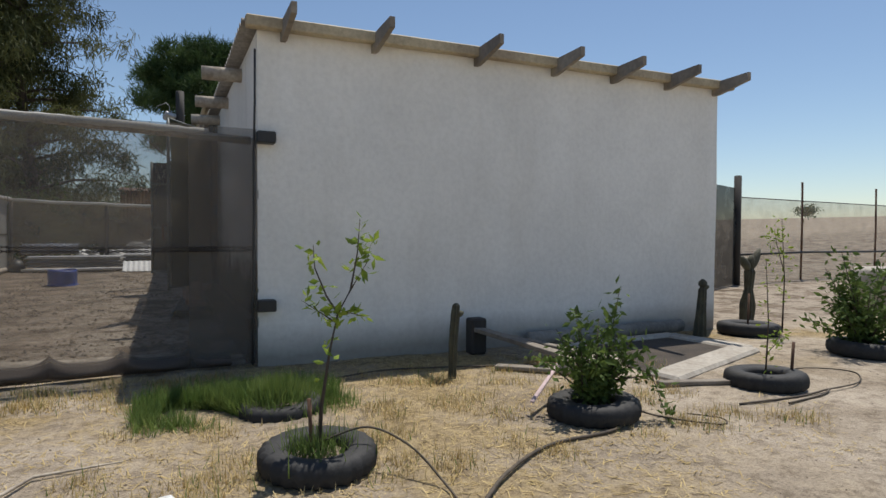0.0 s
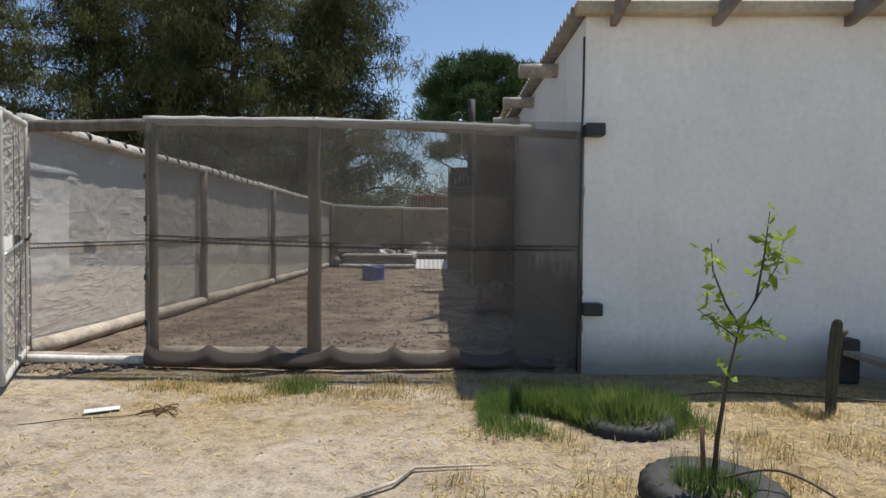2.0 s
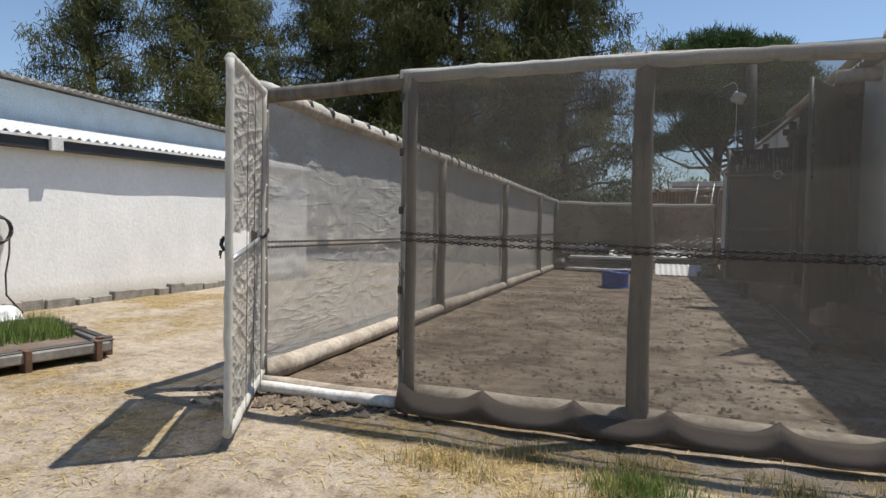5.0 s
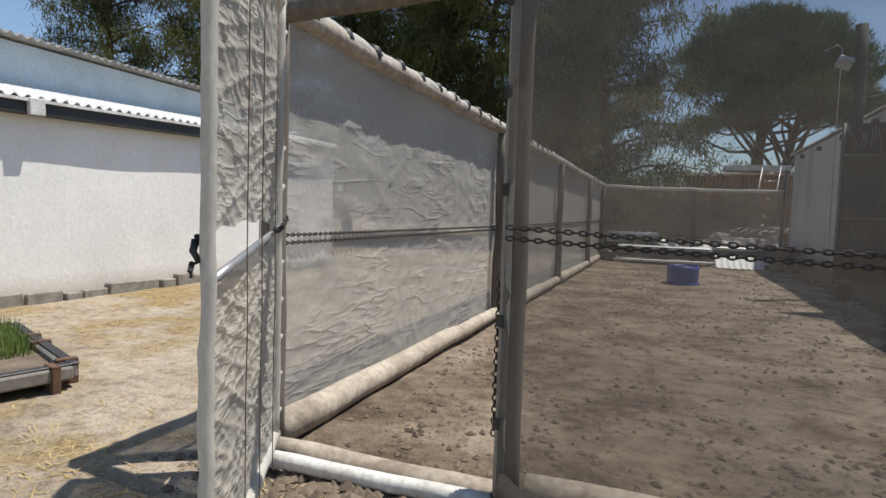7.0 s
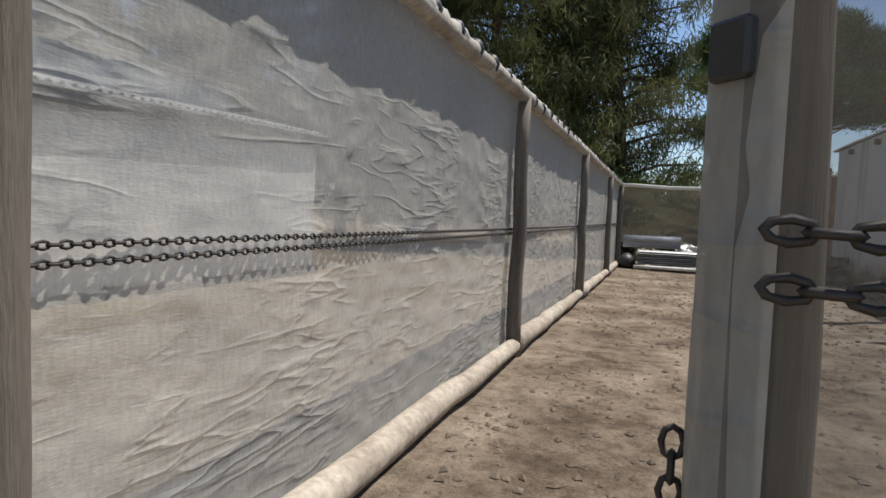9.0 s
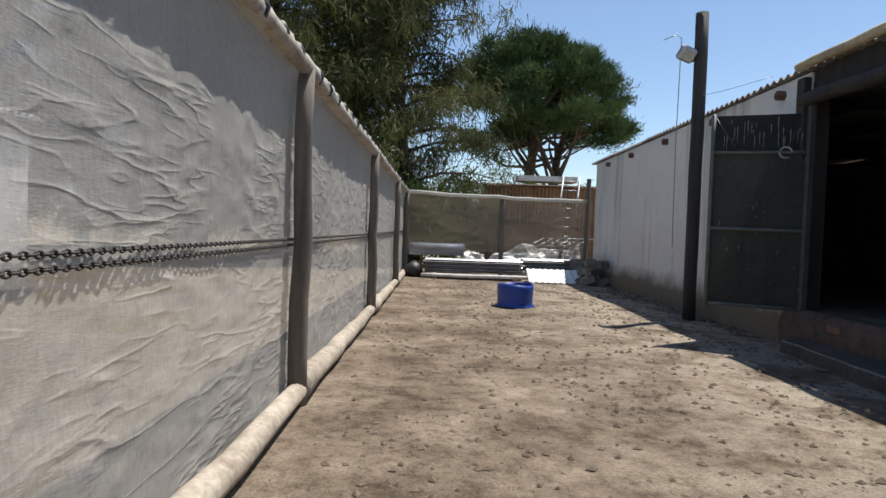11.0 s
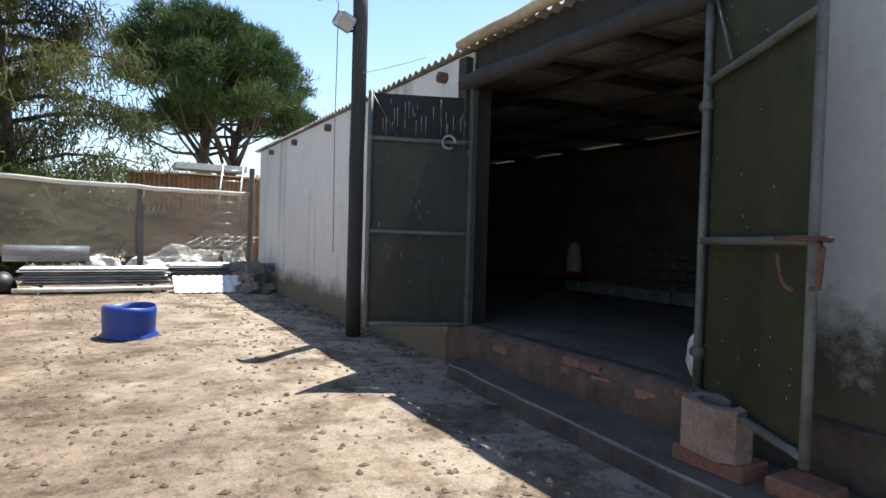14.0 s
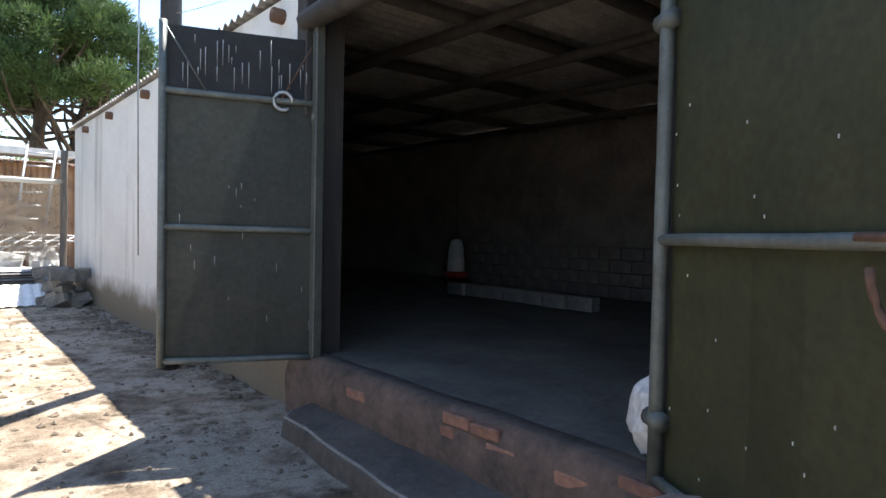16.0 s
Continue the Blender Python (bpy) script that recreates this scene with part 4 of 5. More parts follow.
# ---- raised bed ----
def build_planter():
    e = empty("raised_bed", (-8, 7, 0))
    tagged(e, "raised bed edged with grey beams on brackets", "planter")
    A, B, C = Vector((-7.05, 6.95, 0.16)), Vector((-7.45, 5.4, 0.16)), Vector((-8.9, 7.75, 0.16))
    for a, b, nm in ((A, B, "edge_beam"), (A, C, "edge_beam"), (B, B + (C - A), "edge_beam"), (C, C + (B - A), "edge_beam")):
        d = (b - a)
        ang = math.atan2(d.y, d.x)
        m = Matrix.Translation(a) @ Matrix.Rotation(ang, 4, "Z")
        bm = bmesh.new()
        add_box(bm, (0, -0.045, -0.08), (d.length, 0.045, 0.02), m, 0.015)
        bm_ob(nm, bm, CONC, e)
        box("cap", (0, -0.055, 0.02), (d.length, 0.02, 0.036), BLACKPL, e, 0.004, m)
        for f in (0.06, 0.45, 0.62):
            box("bracket", (d.length * f, -0.08, -0.17), (d.length * f + 0.06, 0.07, 0.045), RUST, e, 0.006, m)
    soil = [A, B, B + (C - A), C]
    mesh_ob("soil", [p + Vector((0, 0, -0.03)) for p in soil], [(0, 1, 2, 3)], CLOD, e)
    spots = []
    for _ in range(2200):
        u, v = rng.random(), 0.35 + 0.65 * rng.random()
        p = A + (B - A) * (0.04 + u * 0.9) + (C - A) * (0.05 + v * 0.9)
        spots.append((p.x, p.y, 0.13))
    tagged(blades("bed_grass", spots, GRASS, 0.22, 0.012), "long green grass growing in the raised bed", "grass", kind="stuff")
    bm = bmesh.new()
    bmesh.ops.create_icosphere(bm, subdivisions=3, radius=0.24, matrix=Matrix.Translation((-9.35, 7.45, 0.18)))
    for v in bm.verts:
        v.co += v.normal * 0.14 * noise.noise(v.co * 5) + Vector((0, 0, -0.05))
    tagged(bm_ob("plastic_bag", bm, TARP, None, True), "crumpled white plastic bag on the ground", "bag")


build_planter()


# ---- trees ----
def needles(name, centres, per, spread, droop, length, width, material, parent, seed=1, up=0.0):
    """Sprays of thin leaves round many twig tips, in one mesh."""
    r = np.random.default_rng(seed)
    c = np.repeat(np.asarray(centres, float), per, axis=0)
    n = len(c)
    off = r.normal(0, 1, (n, 3)) * np.array(spread)
    p = c + off
    d = r.normal(0, 0.6, (n, 3))
    d[:, 2] += up - droop
    if up:
        d += off / (np.linalg.norm(off, axis=1, keepdims=True) + 1e-6) * 0.9
    d /= np.linalg.norm(d, axis=1, keepdims=True)
    ln = length * r.uniform(0.5, 1.2, (n, 1))
    side = np.cross(d, r.normal(0, 1, (n, 3)))
    side /= np.linalg.norm(side, axis=1, keepdims=True) + 1e-9
    side *= width * 0.5
    v = np.stack([p - side, p + side, p + d * ln + side * 0.3, p + d * ln - side * 0.3], 1).reshape(-1, 3)
    f = np.arange(4 * n).reshape(-1, 4).tolist()
    return tagged(mesh_ob(name, v.tolist(), f, material, parent), kind="stuff")


def casuarina(base, height, reach, seed, clumps=96):
    r = random.Random(seed)
    b = Vector(base)
    e = empty("casuarina_tree", b)
    tagged(e, "tall dark drooping casuarina tree behind the fence", "tree", "casuarina trees")
    trunk = [b + Vector((0.25 * math.sin(i * 0.9 + seed), 0.2 * math.cos(i * 0.7), height * i / 8)) for i in range(9)]
    tube("trunk", trunk, [0.32 - 0.034 * i for i in range(9)], BARK, e, 9, 0.1)
    limbs, tips = [], []
    for k in range(62):
        h = height * (0.07 + 0.88 * (k + r.random()) / 62)
        root = trunk[min(7, int(8 * h / height))].lerp(trunk[min(8, int(8 * h / height) + 1)], 8 * h / height % 1)
        a = k * 2.4 + r.uniform(-0.5, 0.5)
        ln = reach * min(1.0, 1.45 * (1.0 - h / height) + 0.12) * r.uniform(0.6, 1.2)
        pts = [root + Vector((math.cos(a) * ln * t, math.sin(a) * ln * t, ln * (0.5 * t - 0.42 * t * t) + r.uniform(-0.1, 0.1))) for t in (0, 0.35, 0.7, 1.0)]
        limbs.append((pts, [0.085, 0.06, 0.035, 0.012]))
        for t in (0.3, 0.45, 0.58, 0.7, 0.82, 0.92, 1.0):
            q = pts[0].lerp(pts[3], t)
            q += Vector((r.gauss(0, 0.42), r.gauss(0, 0.42), r.gauss(0.1, 0.3)))
            tips.append(q)
    tagged(tubes("limbs", limbs, BARK, e, 5), kind="stuff")
    needles("foliage", tips, clumps, (0.33, 0.33, 0.28), 0.85, 0.4, 0.05, CASU, e, seed)
    return e


def umbrella_pine(base, size=1.0, seed=4):
    r = random.Random(seed)
    b = Vector(base)
    e = empty("pine_tree", b)
    tagged(e, "broad round-crowned pine with forked dark trunks", "tree")
    limbs, tips = [], []
    tr = [b, b + Vector((0.1, 0, 2.5)), b + Vector((0.0, 0, 5.0)), b + Vector((0.3, 0, 7.5)), b + Vector((0.6, 0, 11))]
    tube("trunk", tr, [0.42, 0.38, 0.34, 0.26, 0.12], BARK, e, 10, 0.1)
    tr2 = [b + Vector((1.4, 0.6, 0)), b + Vector((1.5, 0.6, 3)), b + Vector((1.9, 0.5, 6)), b + Vector((2.6, 0.4, 9))]
    tube("trunk", tr2, [0.35, 0.3, 0.25, 0.12], BARK, e, 10, 0.1)
    c = b + Vector((0.7, 0, 8.0))
    for k in range(46):
        # crown: domed tufts with hollows between them
        a = k * 2.4 + r.uniform(-0.3, 0.3)
        hz = (k + 0.5) / 46
        rad = 5.6 * math.sqrt(max(0.02, 1 - (0.97 * hz) ** 2)) * r.uniform(0.72, 1.06)
        drop = -1.4 * r.random() if hz < 0.3 else 0.0
        p = c + Vector((math.cos(a) * rad, math.sin(a) * rad * 0.9, 5.6 * hz + drop))
        if k % 5 == 4:
            p = c.lerp(p, 0.5)
        root = tr[2].lerp(tr[4], r.random() * 0.8) if r.random() < 0.6 else tr2[1].lerp(tr2[3], r.random())
        mid = root.lerp(p, 0.55) + Vector((r.gauss(0, 0.3), r.gauss(0, 0.3), -0.5))
        limbs.append(([root, mid, p], [0.12, 0.07, 0.025]))
        tuft = r.uniform(0.95, 1.5)
        for _ in range(27):
            v = Vector((r.gauss(0, 1), r.gauss(0, 1), r.gauss(0, 1))).normalized() * tuft * r.uniform(0.55, 1.0)
            tips.append(p + Vector((v.x, v.y, v.z * 0.62)))
    low = [tr[2] + Vector((0, 0, 0.4)), b + Vector((-1.6, 0, 5.4)), b + Vector((-3.2, 0.2, 6.2)), b + Vector((-4.6, 0.2, 7.4))]
    limbs.append((low, [0.12, 0.09, 0.06, 0.02]))
    for k in range(7):
        q = low[1].lerp(low[3], k / 7)
        limbs.append(([q, q + Vector((r.gauss(0, 0.6), r.gauss(0, 0.5), r.uniform(-0.9, 0.9)))], [0.025, 0.006]))
    tagged(tubes("limbs", limbs, BARK, e, 6), kind="stuff")
    needles("foliage", tips, 88, (0.24, 0.24, 0.18), 0.0, 0.34, 0.055, PINE, e, seed, 0.8)
    e.scale = (size, size, size)
    return e


def bush(base, size, seed, material, label, name="bush", per=70, n=50, leaf=0.22):
    r = random.Random(seed)
    b = Vector(base)
    e = empty(name, b)
    tagged(e, label, "bush", "bushes behind the yard")
    limbs, tips = [], []
    for k in range(n):
        a, s = r.uniform(0, 6.283), r.random() ** 0.6
        p = b + Vector((math.cos(a) * size[0] * s, math.sin(a) * size[1] * s, size[2] * (0.15 + 0.85 * r.random() * (1 - 0.5 * s * s))))
        limbs.append(([b + Vector((r.gauss(0, 0.2), r.gauss(0, 0.2), -0.1)), b.lerp(p, 0.5) + Vector((0, 0, 0.3)), p], [0.06, 0.03, 0.008]))
        tips.append(p)
    tagged(tubes("stems", limbs, BARK, e, 5), kind="stuff")
    if per:
        needles("leaves", tips, per, (0.45, 0.45, 0.35), 0.2, leaf, leaf * 0.4, material, e, seed)
    return e


FOREST = [(-5.7, 32, 17, 4.3, 1), (-10.5, 30, 18, 4.6, 2), (-14.6, 31.5, 18, 4.6, 3), (-19.5, 33, 17, 4.2, 4), (-23.5, 27.5, 16, 4.0, 5),
          (-30, 27, 17, 4.4, 6), (-8.2, 38, 17, 4.5, 7), (-27, 35, 17, 4.6, 8), (-16.5, 38, 18, 5.0, 9), (-33, 18, 15, 4.0, 10)]
for fx, fy, fh, fr, fs in FOREST:
    casuarina((fx, fy, 0), fh, fr, fs, 96 if fx > -21 else 72)
umbrella_pine((4.6, 66, 0), 1.48)
for bx, by, sx, sz, bs, bm_ in ((-6.5, 44, 3.0, 4.4, 1, SHRUB), (-1.5, 50, 3.5, 5.8, 2, PINE), (-3.6, 37, 1.6, 3.1, 3, SHRUB), (6.5, 56, 5, 5.5, 4, PINE), (-12, 44, 4, 5.0, 5, SHRUB), (-5.2, 29.5, 1.5, 3.0, 6, SHRUB), (-20, 44, 6, 5, 7, PINE), (1.0, 54, 4.5, 7.2, 8, SHRUB), (-3.5, 58, 4, 7.0, 10, PINE)):
    bush((bx, by, 0), (sx, sx * 0.7, sz), bs, bm_, "dense green bush behind the yard")
bush((-9, 60, 0), (6, 3, 6.5), 9, CASU, "bare grey branching bush far behind yard", "bare_bush", 10, 90, 0.2)


# ---- behind the back fence ----
def build_backyard():
    e = empty("timber_shed", (2, 34, 0))
    tagged(e, "rusty brown corrugated shed with pale roof patch", "shed")
    corrugated("front", (-2.2, 34, 0), (1, 0, 0), (0, 0, 1), 40, 3.5, FARWOOD, e, 0.03)
    corrugated("roof", (-2.4, 33.7, 3.5), (1, 0, 0), (0, 1, 0.1), 42, 4.0, RUST, e, 0.03)
    box("roof_patch", (-0.6, 33.4, 3.72), (2.0, 34.6, 3.95), WHITEP, e)
    lad = empty("ladder", (0.2, 26.3, 0))
    tagged(lad, "pale aluminium ladder leaning behind the fence", "ladder")
    for dx in (0.0, 0.55):
        tube("rail", [(-0.35 + dx, 26.0, 0.9), (0.0 + dx, 26.6, 3.3)], 0.03, STEEL, lad, 6)
    for k in range(8):
        f = k / 8 + 0.05
        tube("rung", [(-0.35 + 0.35 * f, 26.0 + 0.6 * f, 0.9 + 2.4 * f), (0.2 + 0.35 * f, 26.0 + 0.6 * f, 0.9 + 2.4 * f)], 0.018, STEEL, lad, 6)
    t = tube("culvert_pipe", steps((-5.0, 26.6, 0.75), (-3.2, 26.7, 0.75), 3), 0.2, mat("blue grey pipe", (0.3, 0.36, 0.48), (0.22, 0.26, 0.34), 0.5), None, 16)
    tagged(t, "fat blue-grey plastic pipe behind the fence", "pipe")
    for i, (x, y, sx, sz) in enumerate(((-1.0, 26.6, 1.3, 0.75), (-2.9, 26.8, 0.5, 0.55), (0.3, 26.2, 0.35, 0.85))):
        bm = bmesh.new()
        bmesh.ops.create_icosphere(bm, subdivisions=4, radius=1.0)
        for v in bm.verts:
            v.co += v.normal * (0.35 * noise.noise(v.co * 2.3 + Vector((i * 7, 0, 0))) + 0.12 * noise.noise(v.co * 7))
            v.co = Vector((v.co.x * sx + x, v.co.y * 0.5 + y, max(-0.1, v.co.z * sz + 0.15)))
        tagged(bm_ob("plastic_sheeting", bm, TARP, None, False), "crumpled pale plastic sheeting heaped behind fence", "sheeting", "heaps of plastic sheeting")
    fr = empty("steel_grid", (0, 27.2, 0))
    tagged(fr, "rusty welded steel grid leaning on heap", "grid")
    for k in range(6):
        tube("bar", [(-1.2 + 0.3 * k, 26.9, 0.85), (-0.4 + 0.3 * k, 27.4, 1.25)], 0.02, STEEL, fr, 5)
    for k in range(4):
        tube("bar", [(-1.2 + 0.26 * k, 26.9 + 0.16 * k, 0.85 + 0.13 * k), (0.5 + 0.26 * k, 26.9 + 0.16 * k, 0.85 + 0.13 * k)], 0.02, STEEL, fr, 5)


build_backyard()


def build_yard_end():
    def pile(x0, x1, y, n, z0, group):
        e = empty("sheet_stack", ((x0 + x1) / 2, y, 0))
        tagged(e, "stack of grey corrugated roof sheets on ground", "roof sheets", group)
        for k in range(n):
            off = 0.06 * math.sin(k * 2.1)
            corrugated("sheet", (x0 + off, y + 0.02 * math.cos(k * 3.0), z0 + 0.055 * k), (0, 1, 0), (1, 0, 0), 6, x1 - x0 + off * 0.5, ASBESTOS if k % 3 else STEEL, e, 0.025)
    pile(-4.4, -1.6, 24.0, 7, 0.2, "sheet stacks")
    pile(-1.5, 0.1, 24.5, 7, 0.25, "sheet stacks")
    b = tube("pole", steps((-4.5, 23.75, 0.1), (-1.4, 23.7, 0.12), 6, 0, 0.01), 0.05, WHITEP, None, 10)
    tagged(b, "pale pole lying before the roof sheets", "pole")
    for x in (-4.2, -1.9):
        tagged(box("bearer", (x, 23.8, -0.05), (x + 0.15, 24.9, 0.17), LOG, None, 0.02), "timber bearer under the roof sheets", "bearer", "bearers")
    for x in (-1.2, -0.2):
        tagged(box("bearer", (x, 24.3, -0.05), (x + 0.15, 25.4, 0.22), LOG, None, 0.02), "timber bearer under the roof sheets", "bearer", "bearers")
    c = corrugated("white_sheet", (-1.5, 23.35, 0.03), (1, 0, 0), (0, 0.85, 0.42), 10, 0.75, ROOFW, None, 0.012)
    tagged(c, "white ribbed sheet propped on the stack", "sheet")
    tagged(tube("tyre_lump", steps((-4.75, 24.2, 0.0), (-4.7, 24.4, 0.42), 3), [0.22, 0.26, 0.24, 0.1], BLACKPL, None, 10, 0.3), "black crumpled bundle by the fence corner", "bundle")
    r = random.Random(12)
    shared = []
    for k in range(4):
        bm = bmesh.new()
        add_box(bm, (-0.2, -0.1, -0.1), (0.2, 0.1, 0.1), None, 0.015)
        for v in bm.verts:
            v.co += Vector((r.uniform(-0.03, 0.03), r.uniform(-0.03, 0.03), r.uniform(-0.03, 0.03)))
        me = bpy.data.meshes.new("block")
        bm.to_mesh(me)
        bm.free()
        me.materials.append(RUBBLE)
        shared.append(me)
    for k in range(26):
        o = new("rubble_block", shared[k % 4])
        lay = k // 10
        o.matrix_world = pose(0.3 - 0.0 * lay + r.uniform(-0.3, 0.2), 22.9 + r.uniform(0, 1.9), 0.08 + lay * 0.23 + r.uniform(0, 0.04), r.uniform(-25, 25), r.uniform(-25, 25), r.uniform(0, 180))
        tagged(o, "broken grey cement block heaped against the wall", "block", "rubble blocks")


build_yard_end()


# ---- things in the yard ----
def build_pole():
    e = empty("lamp_pole", (0.26, 17.0, 0))
    tagged(e, "dark creosoted pole with floodlight and aerial", "lamp pole")
    tube("pole", steps((0.26, 17.0, -0.1), (0.25, 17.0, 5.12), 8, 0, 0.006), 0.105, TARRED, e, 14, 0.03)
    m = Matrix.Translation((0.0, 16.95, 4.42)) @ Matrix.Rotation(radians(35), 4, "X") @ Matrix.Rotation(radians(20), 4, "Y")
    bm = bmesh.new()
    add_box(bm, (-0.14, -0.06, -0.12), (0.14, 0.07, 0.12), m, 0.03)
    bm_ob("floodlight", bm, STEEL, e)
    box("lens", (-0.11, -0.072, -0.09), (0.11, -0.06, 0.09), GLASSM, e, 0.004, m)
    tube("arm", [(0.0, 16.98, 4.38), (0.1, 17.0, 4.32), (0.2, 17.0, 4.34)], 0.02, BLACKPL, e, 7)
    tube("cable", [(0.0, 17.2, 1.2), (0.0, 17.25, 3.0), (0.0, 17.2, 4.75), (-0.08, 17.2, 4.83), (-0.3, 17.2, 4.72)], 0.008, STEEL, e, 5)
    tube("wire", steps((0.26, 17.0, 3.75), (0.6, 15.4, 3.68), 6, 0.02), 0.004, STEEL, e, 4)


build_pole()


def build_barrel():
    e = empty("feed_tub", (-2.56, 18.0, 0))
    tagged(e, "cut-down blue plastic drum on the yard soil", "tub")
    prof = [(0.36, 0.0), (0.365, 0.03), (0.33, 0.05), (0.325, 0.09), (0.33, 0.25), (0.335, 0.36), (0.325, 0.42), (0.31, 0.42), (0.305, 0.3), (0.3, 0.06), (0.0, 0.05)]
    n = 36
    verts, faces = [], []
    for x, z in prof:
        for k in range(n):
            a = 2 * math.pi * k / n
            verts.append((-2.56 + x * math.cos(a), 18.0 + x * math.sin(a), z + 0.015 * math.sin(a * 2)))
    for i in range(len(prof) - 1):
        for k in range(n):
            l = (k + 1) % n
            faces.append((i * n + k, i * n + l, (i + 1) * n + l, (i + 1) * n + k))
    mesh_ob("body", verts, faces, BARREL, e, True)
    mesh_ob("feed", [(-2.56 + 0.29 * math.cos(a), 18.0 + 0.29 * math.sin(a), 0.1) for a in np.linspace(0, 6.1, 20)], [tuple(range(20))], CLOD, e)


build_barrel()


def hollow_block(m, name="hollow_block"):
    bm = bmesh.new()
    L, Wd, H, t = 0.42, 0.28, 0.3, 0.045
    nseg = 12
    ring_o, ring_i = [], []
    for k in range(nseg):
        a = 2 * math.pi * (k + 0.5) / nseg
        c, s = math.cos(a), math.sin(a)
        f = min((L / 2) / max(abs(c), 1e-6), (Wd / 2) / max(abs(s), 1e-6))
        ring_o.append((c * f, s * f))
        ring_i.append((c * (L / 2 - t * 1.6), s * (Wd / 2 - t)))
    lo = [bm.verts.new((x, y, 0)) for x, y in ring_o]
    hi = [bm.verts.new((x, y, H)) for x, y in ring_o]
    ih = [bm.verts.new((x, y, H)) for x, y in ring_i]
    il = [bm.verts.new((x, y, 0)) for x, y in ring_i]
    for k in range(nseg):
        l = (k + 1) % nseg
        for q in ((lo[k], lo[l], hi[l], hi[k]), (hi[k], hi[l], ih[l], ih[k]), (ih[k], ih[l], il[l], il[k]), (il[k], il[l], lo[l], lo[k])):
            bm.faces.new(q)
    o = bm_ob(name, bm, BLOCKM)
    o.matrix_world = m
    return o


tagged(hollow_block(pose(0.32, 11.2, 0.25, 0, 0, 78)), "hollow reddish cement block by the barn door", "block")
tagged(box("loose_brick", (0.24, 10.55, 0.15), (0.5, 10.85, 0.25), BRICKM, None, 0.012), "loose red brick on the step", "brick", "loose bricks")
tagged(box("loose_brick", (0.2, 10.95, 0.15), (0.46, 11.42, 0.25), BRICKM, None, 0.012), "loose red brick under the hollow block", "brick", "loose bricks")


def build_interior():
    e = empty("poultry_feeder", (6.1, 18.9, 0.5))
    tagged(e, "white plastic poultry feeder with red tray", "feeder")
    prof = [(0.16, 0.42), (0.17, 0.5), (0.15, 0.85), (0.11, 1.02), (0.05, 1.06)]
    tube("hopper", [(6.1, 18.9, 0.64 + z - 0.3) for _, z in prof], [x for x, _ in prof], WHITEPL, e, 18)
    tube("tray", [(6.1, 18.9, z) for z in (0.64, 0.68, 0.76, 0.77)], [0.2, 0.23, 0.24, 0.12], REDPL, e, 18)
    tube("hanger", [(6.1, 18.9, 1.38), (6.1, 18.9, 3.34)], 0.005, RUST, e, 5)
    me = None
    for k in range(7):
        y = 15.1 + k * 0.41
        if me is None:
            o = box("floor_block", (-0.095, -0.195, 0), (0.095, 0.195, 0.19), CONC, None, 0.01)
            me = o.data
        else:
            o = new("floor_block", me)
        o.matrix_world = pose(5.0 + 0.04 * math.sin(k * 5), y, 0.5, 0, 0, 3 * math.sin(k * 3))
        tagged(o, "grey cement block in a row on barn floor", "block", "row of floor blocks")
    w = empty("block_partition", (6.9, 17, 0.5))
    tagged(w, "low partition of dusty cement blocks along wall", "partition", kind="structure")
    me = None
    for row in range(4):
        for k in range(18):
            if me is None:
                bm = bmesh.new()
                add_box(bm, (-0.07, -0.2, 0), (0.07, 0.2, 0.2), None, 0.01)
                o = bm_ob("block", bm, DIM_PLASTER, w)
                me = o.data
            else:
                o = adopt(new("block", me), w)
            o.matrix_basis = Matrix.Translation((6.85, 12.0 + k * 0.41 + (row % 2) * 0.2, 0.5 + row * 0.21))
    bm = bmesh.new()
    bmesh.ops.create_icosphere(bm, subdivisions=3, radius=1.0)
    for v in bm.verts:
        v.co += v.normal * (0.2 * noise.noise(v.co * 2) + 0.1 * noise.noise(v.co * 6))
        v.co = Vector((0.9 + v.co.x * 0.12, 11.7 + v.co.y * 0.15, 0.5 + max(0.0, v.co.z * 0.22 + 0.18)))
    tagged(bm_ob("feed_sack", bm, TARP, None, False), "white woven feed sack slumped inside door", "sack")


build_interior()


# ---- plants and tyres before the gable ----
def tyre_mesh(name, x, y, z, R, W, seed):
    n, prof = 48, []
    r0 = R - W * 0.5
    for k in range(14):
        a = 2 * math.pi * k / 14
        ca, sa = math.cos(a), math.sin(a)
        prof.append((r0 + W * 0.5 * math.copysign(abs(ca) ** 0.6, ca), W * 0.39 + W * 0.4 * math.copysign(abs(sa) ** 0.7, sa)))
    verts, faces = [], []
    for i in range(n):
        t = 2 * math.pi * i / n
        for k, (a, h) in enumerate(prof):
            tread = 0.026 if (i % 2 and k in (0, 1, 13, 2, 12)) else 0.0
            verts.append((x + (a - tread) * math.cos(t), y + (a - tread) * math.sin(t), z + h + 0.012 * math.sin(t + seed)))
    m = len(prof)
    for i in range(n):
        j = (i + 1) % n
        for k in range(m):
            l = (k + 1) % m
            faces.append((i * m + k, j * m + k, j * m + l, i * m + l))
    o = mesh_ob(name, verts, faces, TYRE, None, True)
    return tagged(o, "weathered black car tyre lying as planter ring", "tyre", "tyre planters")


